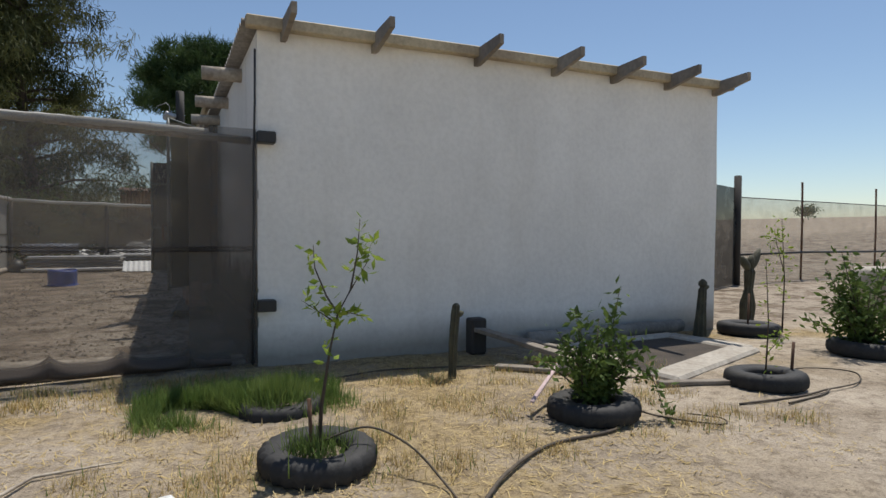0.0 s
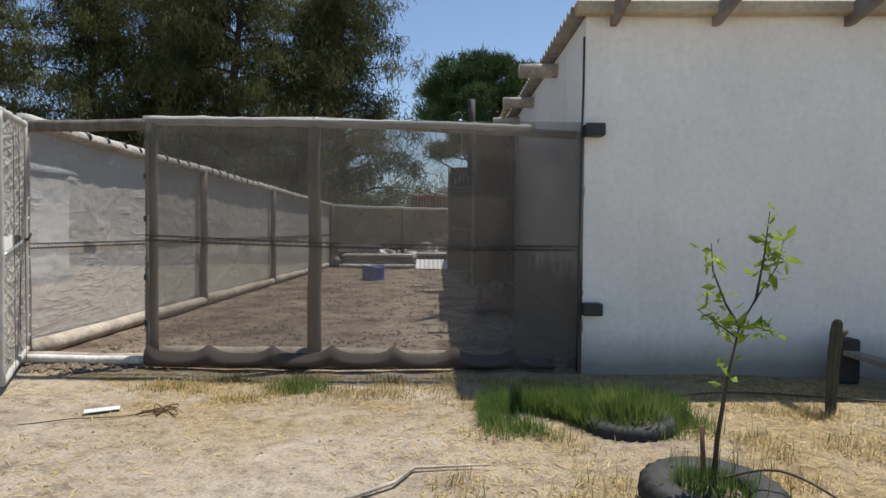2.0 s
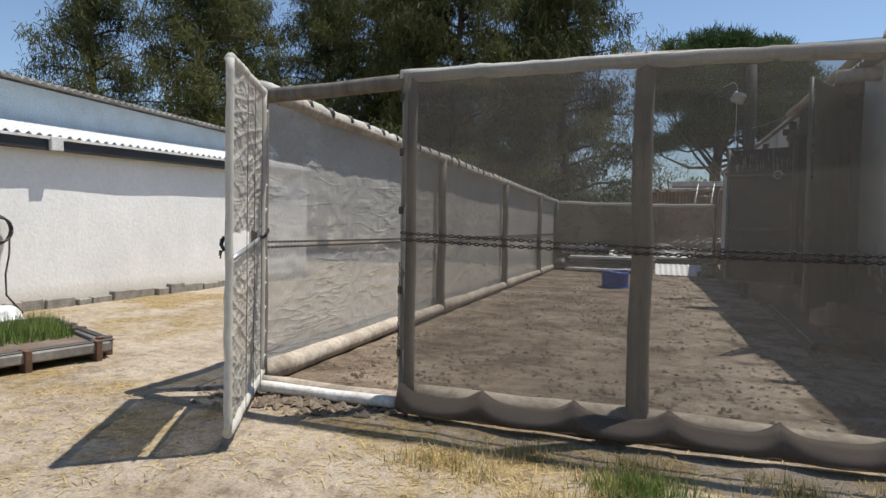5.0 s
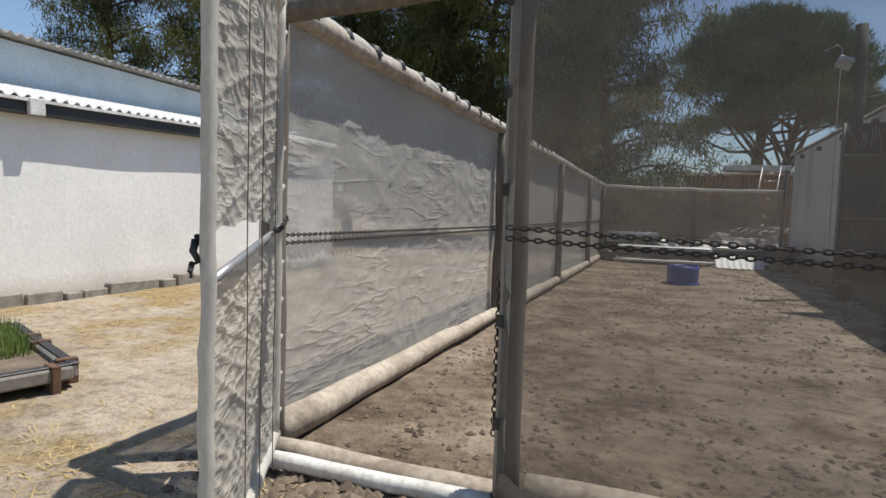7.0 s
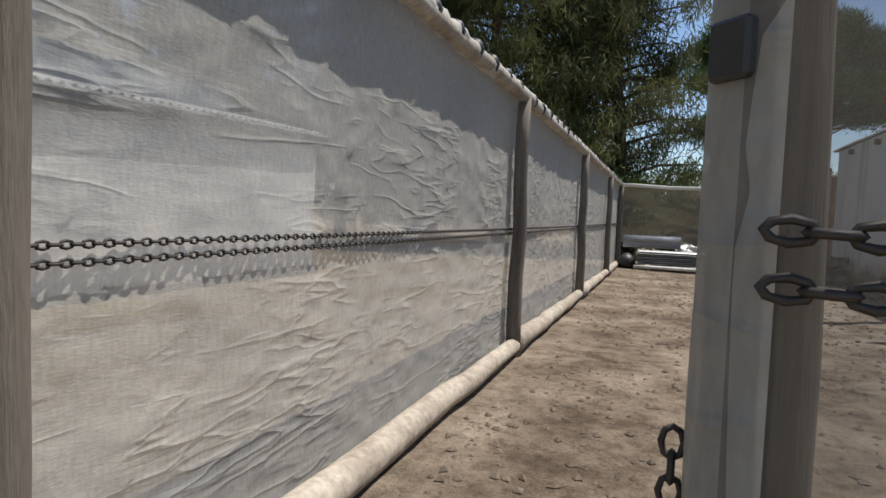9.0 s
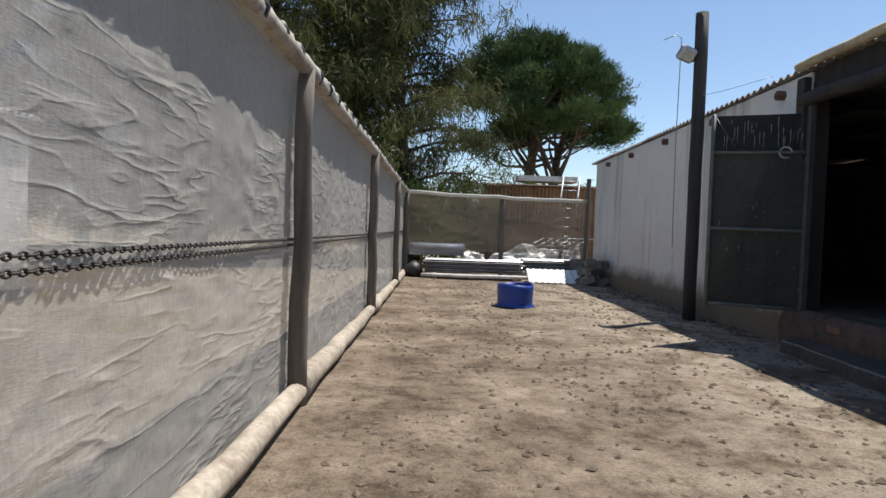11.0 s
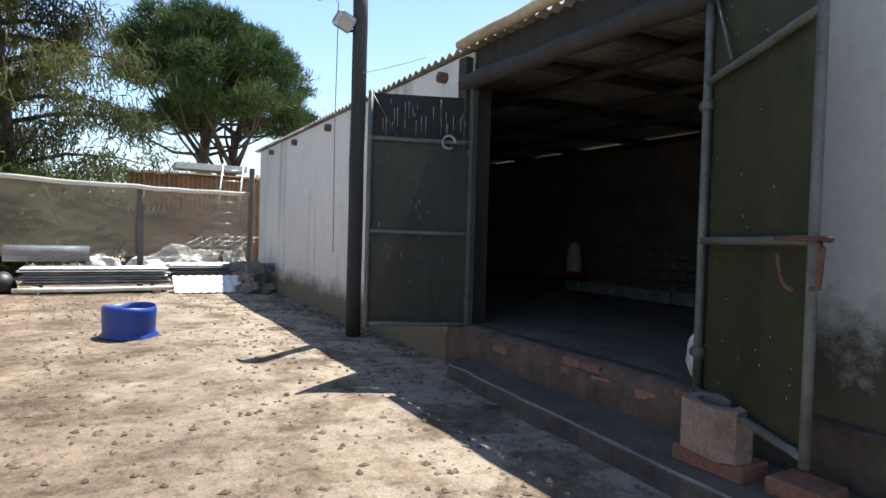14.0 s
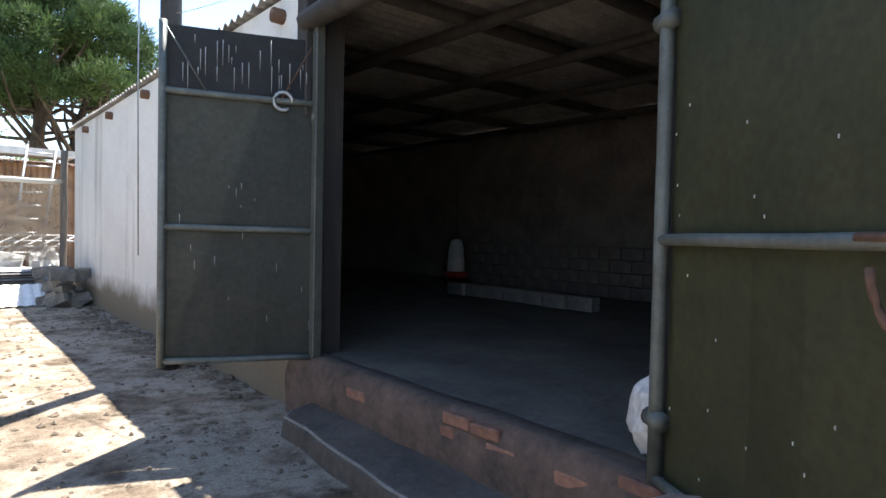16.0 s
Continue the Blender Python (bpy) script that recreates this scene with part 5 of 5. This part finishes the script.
def sprig(name, base, stems, material, leaf, per, label, stem_mat=None, seed=1, spread=0.05, flatten=1.0):
    """A small plant: stems as lists of points with leaves along them."""
    e = empty(name, base)
    tagged(e, label, "plant")
    r = random.Random(seed)
    runs, verts, faces = [], [], []
    for pts, rad, lo in stems:
        pts = [Vector(p) for p in pts]
        runs.append((pts, [rad * (1 - 0.75 * i / (len(pts) - 1)) for i in range(len(pts))]))
        for _ in range(per):
            t = lo + (1 - lo) * r.random()
            q = t * (len(pts) - 1)
            i = min(int(q), len(pts) - 2)
            p = pts[i].lerp(pts[i + 1], q - i) + Vector((r.gauss(0, spread), r.gauss(0, spread), r.gauss(0, spread * 0.7)))
            d = Vector((r.gauss(0, 1), r.gauss(0, 1), r.gauss(0.1, 0.7))).normalized()
            s = d.cross(Vector((r.gauss(0, 1), r.gauss(0, 1), r.gauss(0, 1)))).normalized()
            nrm = d.cross(s)
            l = leaf * r.uniform(0.6, 1.2)
            k = len(verts)
            verts += [p, p + d * l * 0.45 + s * l * 0.22 + nrm * l * 0.05, p + d * l, p + d * l * 0.45 - s * l * 0.22 + nrm * l * 0.05]
            faces += [(k, k + 1, k + 2), (k, k + 2, k + 3)]
    tagged(tubes("stems", runs, stem_mat or BARK, e, 6), kind="stuff")
    tagged(mesh_ob("leaves", verts, faces, material, e), kind="stuff")
    return e


def dirt(x, y, R, z):
    v = [(x + R * math.cos(a), y + R * math.sin(a), z + 0.01 * math.sin(3 * a)) for a in np.linspace(0, 6.28, 19)[:-1]]
    v.append((x, y, z + 0.03))
    o = mesh_ob("planter_soil", v, [(k, (k + 1) % 18, 18) for k in range(18)], CLOD)
    tagged(o, "dark soil inside a tyre", "soil", "soil in the tyres", "structure")


TY = [(0.72, 3.3, 0.36, 0.19), (0.72, 4.62, 0.34, 0.18), (2.9, 3.42, 0.36, 0.2), (4.98, 3.5, 0.36, 0.2), (7.45, 5.6, 0.42, 0.22), (7.4, 4.0, 0.4, 0.22)]
for i, (tx, ty, tr_, tw) in enumerate(TY):
    tyre_mesh("tyre", tx, ty, -0.06 if i == 1 else 0.0, tr_, tw, i)
    dirt(tx, ty, tr_ - tw * 0.8, 0.07)


def S(*p):
    return [Vector(q) for q in p]


x0, y0 = 0.72, 3.3
sprig("citrus_sapling", (x0, y0, 0.05), [
    (S((x0, y0, 0.05), (x0 + 0.02, y0, 0.37), (x0 + 0.07, y0, 0.70), (x0 + 0.12, y0, 0.93)), 0.016, 0.51),
    (S((x0 + 0.12, y0, 0.93), (x0 + 0.05, y0, 1.04), (x0 - 0.02, y0, 1.21), (x0 - 0.03, y0, 1.35)), 0.008, 0.10),
    (S((x0 + 0.12, y0, 0.93), (x0 + 0.2, y0, 1.07), (x0 + 0.25, y0 + 0.02, 1.30), (x0 + 0.26, y0, 1.51)), 0.009, 0.47),
    (S((x0 + 0.2, y0, 1.07), (x0 + 0.3, y0, 1.23), (x0 + 0.33, y0, 1.35)), 0.005, 0.30),
    (S((x0 + 0.1, y0, 0.88), (x0 + 0.0, y0, 0.95), (x0 - 0.1, y0, 1.02)), 0.006, 0.20),
    (S((x0 + 0.12, y0, 0.93), (x0 + 0.2, y0, 0.93), (x0 + 0.27, y0 - 0.05, 0.91)), 0.006, 0.30)], SAPL, 0.085, 22, "young citrus sapling with yellow-green leaves in tyre", None, 3, 0.03)
st = tube("stake", [(x0 - 0.03, y0 + 0.02, 0.02), (x0 - 0.05, y0 + 0.02, 0.42)], 0.012, RUST)
tagged(st, "short dark stake beside the sapling", "stake", "stakes")
x1, y1 = 2.9, 3.42
rr = random.Random(8)
stems = []
for k in range(20):
    a = rr.uniform(0, 6.283)
    ln, h = rr.uniform(0.12, 0.48), rr.uniform(0.3, 0.75)
    stems.append((S((x1, y1, 0.05), (x1 + math.cos(a) * ln * 0.3, y1 + math.sin(a) * ln * 0.3, h * 0.5), (x1 + math.cos(a) * ln, y1 + math.sin(a) * ln, h)), 0.01, 0.3))
stems.append((S((x1 + 0.1, y1, 0.1), (x1 + 0.16, y1, 0.6), (x1 + 0.25, y1, 1.0)), 0.008, 0.4))
stems.append((S((x1 - 0.1, y1, 0.1), (x1 - 0.12, y1, 0.5), (x1 - 0.18, y1, 0.85)), 0.007, 0.4))
stems.append((S((x1 + 0.1, y1 - 0.1, 0.3), (x1 + 0.35, y1 - 0.25, 0.35), (x1 + 0.45, y1 - 0.3, 0.05)), 0.008, 0.2))
sprig("pomegranate_shrub", (x1, y1, 0.05), stems, SHRUB, 0.085, 62, "bushy green shrub growing from a tyre", None, 4, 0.04)
x2, y2 = 4.98, 3.5
sprig("thin_sapling", (x2, y2, 0.05), [(S((x2, y2, 0.05), (x2 + 0.03, y2, 0.6), (x2 - 0.02, y2, 1.2)), 0.01, 0.12), (S((x2, y2, 0.3), (x2 + 0.15, y2, 0.4), (x2 + 0.25, y2, 0.5)), 0.005, 0.3)], SAPL, 0.06, 40, "thin young sapling in a tyre", None, 5, 0.04)
tagged(tube("stake", [(x2 + 0.22, y2 - 0.1, 0.02), (x2 + 0.25, y2 - 0.1, 0.42)], 0.014, RUST), "rusty stake standing in a tyre", "stake", "stakes")
x3, y3 = 7.45, 4.05
stems = []
for k in range(26):
    a = rr.uniform(0, 6.283)
    ln, h = rr.uniform(0.15, 0.62), rr.uniform(0.4, 1.25)
    stems.append((S((x3, y3, 0.05), (x3 + math.cos(a) * ln * 0.4, y3 + math.sin(a) * ln * 0.4, h * 0.5), (x3 + math.cos(a) * ln, y3 + math.sin(a) * ln, h)), 0.012, 0.25))
sprig("leafy_shrub", (x3, y3, 0.05), stems, SHRUB, 0.1, 75, "leafy green shrub in a tyre on sand", None, 6, 0.06)
tagged(tube("stake", [(7.3, 5.5, 0.02), (7.32, 5.5, 0.6)], 0.014, RUST), "rusty stake standing in a tyre", "stake", "stakes")


def column_cactus(name, pts, radii, knobs, label):
    e = empty(name, pts[0])
    tagged(e, label, "cactus", "cacti")
    p = [Vector(q) for q in pts]
    verts, faces = [], []
    dense, dr = [], []
    for i in range(len(p) - 1):
        for k in range(6):
            dense.append(p[i].lerp(p[i + 1], k / 6))
            dr.append(radii[i] + (radii[i + 1] - radii[i]) * k / 6)
    dense.append(p[-1])
    dr.append(radii[-1] * 0.5)
    sides = 16
    for i, q in enumerate(dense):
        for k in range(sides):
            a = 2 * math.pi * k / sides
            rad = dr[i] * (1 + (0.14 if k % 2 else -0.14) + 0.08 * noise.noise((i * 0.6, k, 1)))
            verts.append(q + Vector((rad * math.cos(a), rad * math.sin(a), 0)))
    for i in range(len(dense) - 1):
        for k in range(sides):
            l = (k + 1) % sides
            faces.append((i * sides + k, i * sides + l, (i + 1) * sides + l, (i + 1) * sides + k))
    faces.append(tuple(range((len(dense) - 1) * sides, len(dense) * sides)))
    mesh_ob("stem", verts, faces, CACTUS, e)
    for a, b, r in knobs:
        tube("pad", steps(a, b, 4), [r * 0.5, r, r * 1.1, r * 0.9, r * 0.3], CACTUS, e, 10, 0.1)


column_cactus("column_cactus", S((2.42, 4.95, -0.02), (2.43, 4.95, 0.35), (2.45, 4.95, 0.62), (2.46, 4.95, 0.74)), [0.034, 0.038, 0.04, 0.03], [((2.46, 4.95, 0.62), (2.54, 4.95, 0.65), 0.03)], "short leaning column cactus in dry grass")
column_cactus("column_cactus", S((6.65, 5.75, -0.02), (6.68, 5.75, 0.4), (6.7, 5.75, 0.7)), [0.085, 0.06, 0.05], [((6.7, 5.75, 0.68), (6.7, 5.75, 0.8), 0.055), ((6.7, 5.75, 0.66), (6.82, 5.75, 0.7), 0.03)], "dark stubby cactus by the barn corner")
column_cactus("prickly_cactus", S((8.3, 6.3, -0.02), (8.32, 6.3, 0.3), (8.34, 6.3, 0.55), (8.36, 6.3, 0.9)), [0.09, 0.11, 0.06, 0.08], [((8.36, 6.3, 0.85), (8.58, 6.3, 1.2), 0.06), ((8.34, 6.3, 0.85), (8.16, 6.3, 1.08), 0.06), ((8.36, 6.3, 0.88), (8.4, 6.3, 1.1), 0.06)], "knobbly brown cactus behind a tyre")
sprig("tall_sapling", (7.6, 5.5, 0.05), [(S((7.75, 5.3, 0.05), (7.78, 5.3, 0.8), (7.7, 5.3, 1.65)), 0.014, 0.3), (S((7.77, 5.3, 0.9), (7.6, 5.3, 1.3), (7.55, 5.3, 1.5)), 0.007, 0.3)], SAPL, 0.075, 60, "tall thin yellow-green sapling by the tyre", None, 7, 0.07)


# ---- concrete pit, planks, hoses and litter by the gable ----
def build_pit():
    e = empty("concrete_pit", (4.9, 5.0, 0))
    tagged(e, "low concrete curb round an open dark pit", "pit")
    A, B, C, D = Vector((4.3, 4.05, 0)), Vector((6.3, 4.75, 0)), Vector((6.15, 5.8, 0)), Vector((4.3, 5.75, 0))

    def bar(a, b, w, h):
        d = b - a
        m = Matrix.Translation(a) @ Matrix.Rotation(math.atan2(d.y, d.x), 4, "Z")
        bm = bmesh.new()
        add_box(bm, (-0.05, -w / 2, -0.05), (d.length + 0.05, w / 2, h), m, 0.03)
        for v in bm.verts:
            v.co += Vector((1, 1, 1)) * 0.02 * noise.noise(v.co * 3)
        bm_ob("curb", bm, CONC_L, e)
    bar(A, B, 0.32, 0.06)
    bar(C, B, 0.3, 0.058)
    bar(D, C, 0.22, 0.065)
    # Dark sheet just above ground level gives the pit its shadowed depth.
    mesh_ob("pit_shadow", [v + Vector((0, 0, 0.035)) for v in (A, B, C, D)], [(0, 1, 2, 3)], PIT_SHADE, e)


build_pit()


def plank(name, a, b, w, h, material, label, cat="plank"):
    a, b = Vector(a), Vector(b)
    q = (b - a).to_track_quat("X", "Z")
    m = Matrix.LocRotScale((a + b) / 2, q, None)
    bm = bmesh.new()
    l = (b - a).length
    add_box(bm, (-l / 2, -w / 2, -h / 2), (l / 2, w / 2, h / 2), m, 0.006)
    return tagged(bm_ob(name, bm, material), label, cat, "planks by the barn wall")


plank("plank", (3.2, 5.95, 0.3), (3.75, 4.75, 0.12), 0.14, 0.05, PLANK, "grey weathered plank leaning by the barn wall")
plank("plank", (3.45, 5.95, 0.22), (3.95, 4.85, 0.15), 0.1, 0.04, PLANK, "grey weathered plank leaning by the barn wall")
plank("plank", (3.55, 4.75, 0.08), (4.05, 4.45, 0.1), 0.3, 0.16, LOG, "brown timber offcut on dry grass")
plank("plank", (3.0, 5.1, 0.04), (3.6, 4.5, 0.06), 0.12, 0.04, PLANK, "grey plank lying in dry grass")
plank("plank", (4.0, 3.85, 0.05), (4.9, 3.6, 0.04), 0.09, 0.04, PLANK, "grey plank lying in dry grass")
plank("pale_batten", (2.45, 3.6, 0.12), (2.95, 3.95, 0.3), 0.035, 0.02, mat("pale pink batten", (0.6, 0.45, 0.45), None, 0.7), "pale pinkish batten leaning on the tyre", "batten")
tagged(box("concrete_stub", (3.13, 5.88, 0.0), (3.33, 6.06, 0.42), TARRED, None, 0.02), "dark stub post beside the barn wall", "stub")
tagged(tube("drain_pipe", steps((4.0, 6.02, 0.1), (6.6, 6.05, 0.12), 8, 0, 0.01), 0.09, CONC, None, 12), "grey pipe along the foot of barn wall", "pipe")


def hose(pts, rad, label):
    p = [Vector(q) for q in pts]
    out = []
    for i in range(len(p) - 1):
        a, b, c, d = p[max(0, i - 1)], p[i], p[i + 1], p[min(len(p) - 1, i + 2)]
        for k in range(8):
            t = k / 8
            out.append(0.5 * ((2 * b) + (c - a) * t + (2 * a - 5 * b + 4 * c - d) * t * t + (3 * b - a - 3 * c + d) * t ** 3))
    out.append(p[-1])
    tagged(tube("irrigation_hose", out, rad, HOSE, None, 7), label, "hose", "irrigation hoses")


hose([(1.3, 2.35, 0.015), (1.7, 2.72, 0.02), (2.2, 3.0, 0.02), (2.75, 3.05, 0.02), (3.1, 3.2, 0.02)], 0.012, "dusty brown irrigation hose snaking over sand")
hose([(0.75, 3.3, 0.16), (1.0, 3.2, 0.24), (1.2, 3.0, 0.16), (1.3, 2.7, 0.02), (1.25, 2.3, 0.02)], 0.007, "thin black drip line from the tyre")
hose([(3.1, 3.2, 0.1), (3.3, 3.1, 0.04), (3.62, 2.85, 0.015), (3.75, 2.95, 0.015), (3.6, 3.15, 0.015)], 0.007, "thin hose end curled on the sand")
hose([(4.2, 3.15, 0.02), (4.9, 3.1, 0.02), (5.35, 3.15, 0.02), (5.1, 3.05, 0.02), (4.6, 3.0, 0.02)], 0.009, "thin dusty hose lying on the sand")
hose([(5.35, 3.15, 0.02), (5.9, 3.2, 0.02), (6.3, 3.5, 0.02), (6.0, 3.8, 0.02), (5.3, 3.75, 0.03)], 0.007, "thin dusty hose loop by a tyre")
hose([(1.0, 5.2, 0.02), (1.8, 5.4, 0.04), (2.6, 5.3, 0.03), (3.4, 5.0, 0.04)], 0.009, "thin dusty hose in dry grass")

c = plank("paper_card", (-3.32, 4.8, 0.025), (-3.1, 4.9, 0.03), 0.1, 0.006, WHITEPL, "white scrap of card on the sand", "litter")
wr = [Vector((-2.75 + 0.16 * math.cos(a * 1.7) * (0.5 + 0.5 * math.sin(a)), 4.85 + 0.1 * math.sin(a * 2.3), 0.03 + 0.015 * math.sin(a * 3))) for a in np.linspace(0, 14, 70)]
tagged(tube("wire_tangle", wr, 0.0045, RUST, None, 5), "tangled rusty wire on the sand", "wire")
tagged(tube("wire_strand", [(-3.6, 4.5, 0.02), (-3.3, 4.62, 0.03), (-3.0, 4.7, 0.02), (-2.8, 4.8, 0.03)], 0.004, RUST, None, 5), "loose rusty wire strand on the sand", "wire")
tagged(tube("dry_stick", [(-1.2, 3.3, 0.02), (-0.9, 3.55, 0.03), (-0.8, 3.75, 0.03), (-0.35, 3.8, 0.03)], [0.012, 0.011, 0.01, 0.005], LOG, None, 6), "pale dry stick on the ground", "stick")
bm = bmesh.new()
bmesh.ops.create_icosphere(bm, subdivisions=3, radius=0.06, matrix=Matrix.Translation((-0.12, 2.95, 0.05)))
for v in bm.verts:
    v.co += v.normal * 0.04 * noise.noise(v.co * 22)
tagged(bm_ob("paper_scrap", bm, WHITEPL), "crumpled white paper scrap in dry grass", "litter")


# ---- far boundary on the sand ----
def build_boundary():
    e = empty("dark_net_gate", (12.5, 10.5, 0))
    tagged(e, "black shade-net screen on a dark post beside barn", "screen")
    cloth("net", (9.5, 9.55), (14.6, 11.6), 0.0, 2.75, NET_DARK, e, 30, 20, (0.4, -0.9, 0), 0.06)
    tube("post", [(14.65, 11.6, -0.1), (14.65, 11.6, 3.1)], 0.1, TARRED, e, 10)
    f = empty("boundary_fence", (20, 14, 0))
    tagged(f, "thin brown net boundary fence on bare rods", "fence")
    pts = [Vector((14.7, 11.7, 0)), Vector((18.2, 12.1, 0)), Vector((23.0, 12.6, 0)), Vector((29, 13.2, 0)), Vector((40, 14, 0))]
    for a in pts[1:]:
        tube("rod", [a + Vector((0, 0, -0.1)), a + Vector((0.03, 0, 1.6)), a + Vector((0, 0, 3.1))], 0.035, RUST, f, 6)
    for a, b in zip(pts, pts[1:]):
        cloth("net", (a.x, a.y), (b.x, b.y), 0.0, 2.5, NET_FAR, f, 30, 10, (0, -1, 0), 0.05)
    tube("wire", [p + Vector((0, -0.05, 2.5)) for p in pts], 0.015, BLACKPL, f, 5)
    tube("wire", [p + Vector((0, -0.08, 0.85 + 0.03 * (i % 2))) for i, p in enumerate(pts)], 0.035, BLACKPL, f, 5)
    t = tube("water_trough", [(12.6, 6.2, 0.0), (12.6, 6.2, 0.75), (12.6, 6.2, 0.8)], [0.9, 0.9, 0.85], CONC_L, None, 24)
    tagged(t, "round pale concrete water trough on the sand", "trough")
    bush((90, 60, 4.5), (1.6, 1.4, 1.5), 30, PINE, "small far tree on the dune", "far_tree", 20, 20, 0.5)


build_boundary()


# ---- grass, straw and clods ----
def scatter(n, fn, seed):
    r = random.Random(seed)
    out = []
    while len(out) < n:
        p = fn(r)
        if p is not None:
            out.append((p[0], p[1], sweep_ground(p[0], p[1]) - 0.004))
    return out


def green_spot(r):
    x, y = r.gauss(0.4, 0.42), r.gauss(4.85, 0.22)
    if noise.noise((x * 2, y * 2, 3)) < -0.15 or not -0.35 < x < 1.35 or not 4.3 < y < 5.6:
        return None
    return x, y


tagged(blades("green_grass", scatter(15000, green_spot, 1), GRASS, 0.19, 0.008, None, 0.95), "rough green grass round the sunken tyre", "grass", kind="stuff")
tagged(blades("tyre_grass", [(0.72 + rng.gauss(0, 0.1), 3.3 + rng.gauss(0, 0.1), 0.07) for _ in range(260)] + [(0.72 + rng.gauss(0, 0.1), 4.62 + rng.gauss(0, 0.1), 0.07) for _ in range(900)], GRASS, 0.24, 0.01, None, 0.7, seed=5), "green grass sprouting inside tyres", "grass", kind="stuff")


def tuft_spot(r):
    cx, cy = TUFTS[r.randrange(len(TUFTS))]
    return cx + r.gauss(0, 0.09), cy + r.gauss(0, 0.09)


TUFTS = [(rng.uniform(-0.6, 4.6), rng.uniform(2.6, 5.6)) for _ in range(80)] + [(rng.uniform(-3.2, 0.4), rng.uniform(5.25, 5.95)) for _ in range(45)] + [(-1.0, 5.75), (-2.6, 5.85), (0.1, 3.3), (0.3, 3.6), (1.3, 3.6), (2.0, 4.2)]
tagged(blades("dry_grass_tufts", scatter(14000, tuft_spot, 2), STRAW, 0.085, 0.007, None, 0.95), "dry straw-coloured grass tufts on the sand", "grass", kind="stuff")
tagged(blades("sparse_grass_tufts", scatter(1500, lambda r: tuft_spot(r) if r.random() < 0.5 else (r.gauss(-1.9, 0.15), r.gauss(5.6, 0.1)), 12), GRASS, 0.12, 0.008, None, 0.7, seed=8), "sparse green blades in the dry grass", "grass", kind="stuff")


def straw_spot(r):
    x, y = r.uniform(-6.5, 5.0), r.uniform(1.5, 6.3)
    d = 0.25 + 0.75 * (-0.6 < x < 3.0) - 0.12 * (x > 3.0) + 0.6 * (y > 4.9)
    if noise.noise((x * 0.9, y * 0.9, 8)) * 0.9 + r.random() * 0.9 > d:
        return None
    return x, y


tagged(blades("scattered_straw", scatter(26000, straw_spot, 3), STRAW, 0.1, 0.0065, None, 0.5, True), "loose dry straw strewn over the sand", "straw", kind="stuff")
tagged(blades("far_straw", scatter(7000, lambda r: (r.uniform(-10.7, -5.3), r.uniform(5.5, 16)) if r.random() < 0.9 else None, 4), STRAW, 0.1, 0.008, None, 0.5, True), "loose straw before the white building", "straw", kind="stuff")


def lumps(name, spots, lo, hi, material, label, seed):
    r = np.random.default_rng(seed)
    base = np.array([(1, 0, 0), (-1, 0, 0), (0, 1, 0), (0, -1, 0), (0, 0, 1), (0, 0, -0.6)], float)
    tri = [(0, 2, 4), (2, 1, 4), (1, 3, 4), (3, 0, 4), (2, 0, 5), (1, 2, 5), (3, 1, 5), (0, 3, 5)]
    verts, faces = [], []
    for p in spots:
        s = lo + (hi - lo) * r.random() ** 4
        a = r.random() * 6.283
        q = base * r.uniform(0.55, 1.25, (6, 3)) * np.array([1, 0.8, 0.55]) * s
        rot = np.array([(math.cos(a), -math.sin(a), 0), (math.sin(a), math.cos(a), 0), (0, 0, 1)])
        k = len(verts)
        verts += (q @ rot.T + np.array([p[0], p[1], p[2] + s * 0.25])).tolist()
        faces += [tuple(k + i for i in t) for t in tri]
    tagged(mesh_ob(name, verts, faces, material), label, "soil", kind="stuff")


def yard_spot(r):
    x, y = r.uniform(-4.85, 0.4), 6.6 + 17 * r.random() ** 1.6
    if noise.noise((x * 0.8, y * 0.8, 2)) + 0.5 * noise.noise((x * 2.5, y * 2.5, 6)) < r.uniform(-0.6, 0.35):
        return None
    return x, y


lumps("soil_clods", scatter(13000, yard_spot, 5), 0.004, 0.042, CLOD, "trampled dry clods and dung in the yard", 4)
lumps("sand_pebbles", scatter(5000, lambda r: (r.uniform(-7.5, 7.5), r.uniform(1.2, 6.2)), 6), 0.003, 0.018, CLOD, "small stones and crumbs on the sand", 5)
lumps("rough_edge", scatter(900, lambda r: (r.gauss(-4.4, 0.4), r.gauss(6.3, 0.12)), 7) + scatter(700, lambda r: (r.gauss(0.45, 0.12), r.uniform(15.2, 23)), 8), 0.01, 0.07, CLOD, "crumbled soil along the wall and gateway", 6)


# ---- bricks showing in the door sill ----
def sill_bricks():
    sill = bpy.data.objects["doorsill"]
    r = random.Random(21)
    bm = bmesh.new()
    add_box(bm, (-0.05, -0.108, -0.034), (0.05, 0.108, 0.034), None, 0.008)
    me = bpy.data.meshes.new("brick")
    bm.to_mesh(me)
    bm.free()
    me.materials.append(BRICKM)
    for row in range(3):
        for k in range(13):
            if r.random() < 0.78 or row == 0:
                continue
            o = adopt(new("brick", me), sill)
            o.matrix_basis = pose(0.612 + r.uniform(-0.006, 0.006), 11.6 + k * 0.232 + 0.11 * (row % 2), 0.285 + row * 0.08, r.uniform(-2, 2), r.uniform(-3, 3), r.uniform(-3, 3))


sill_bricks()
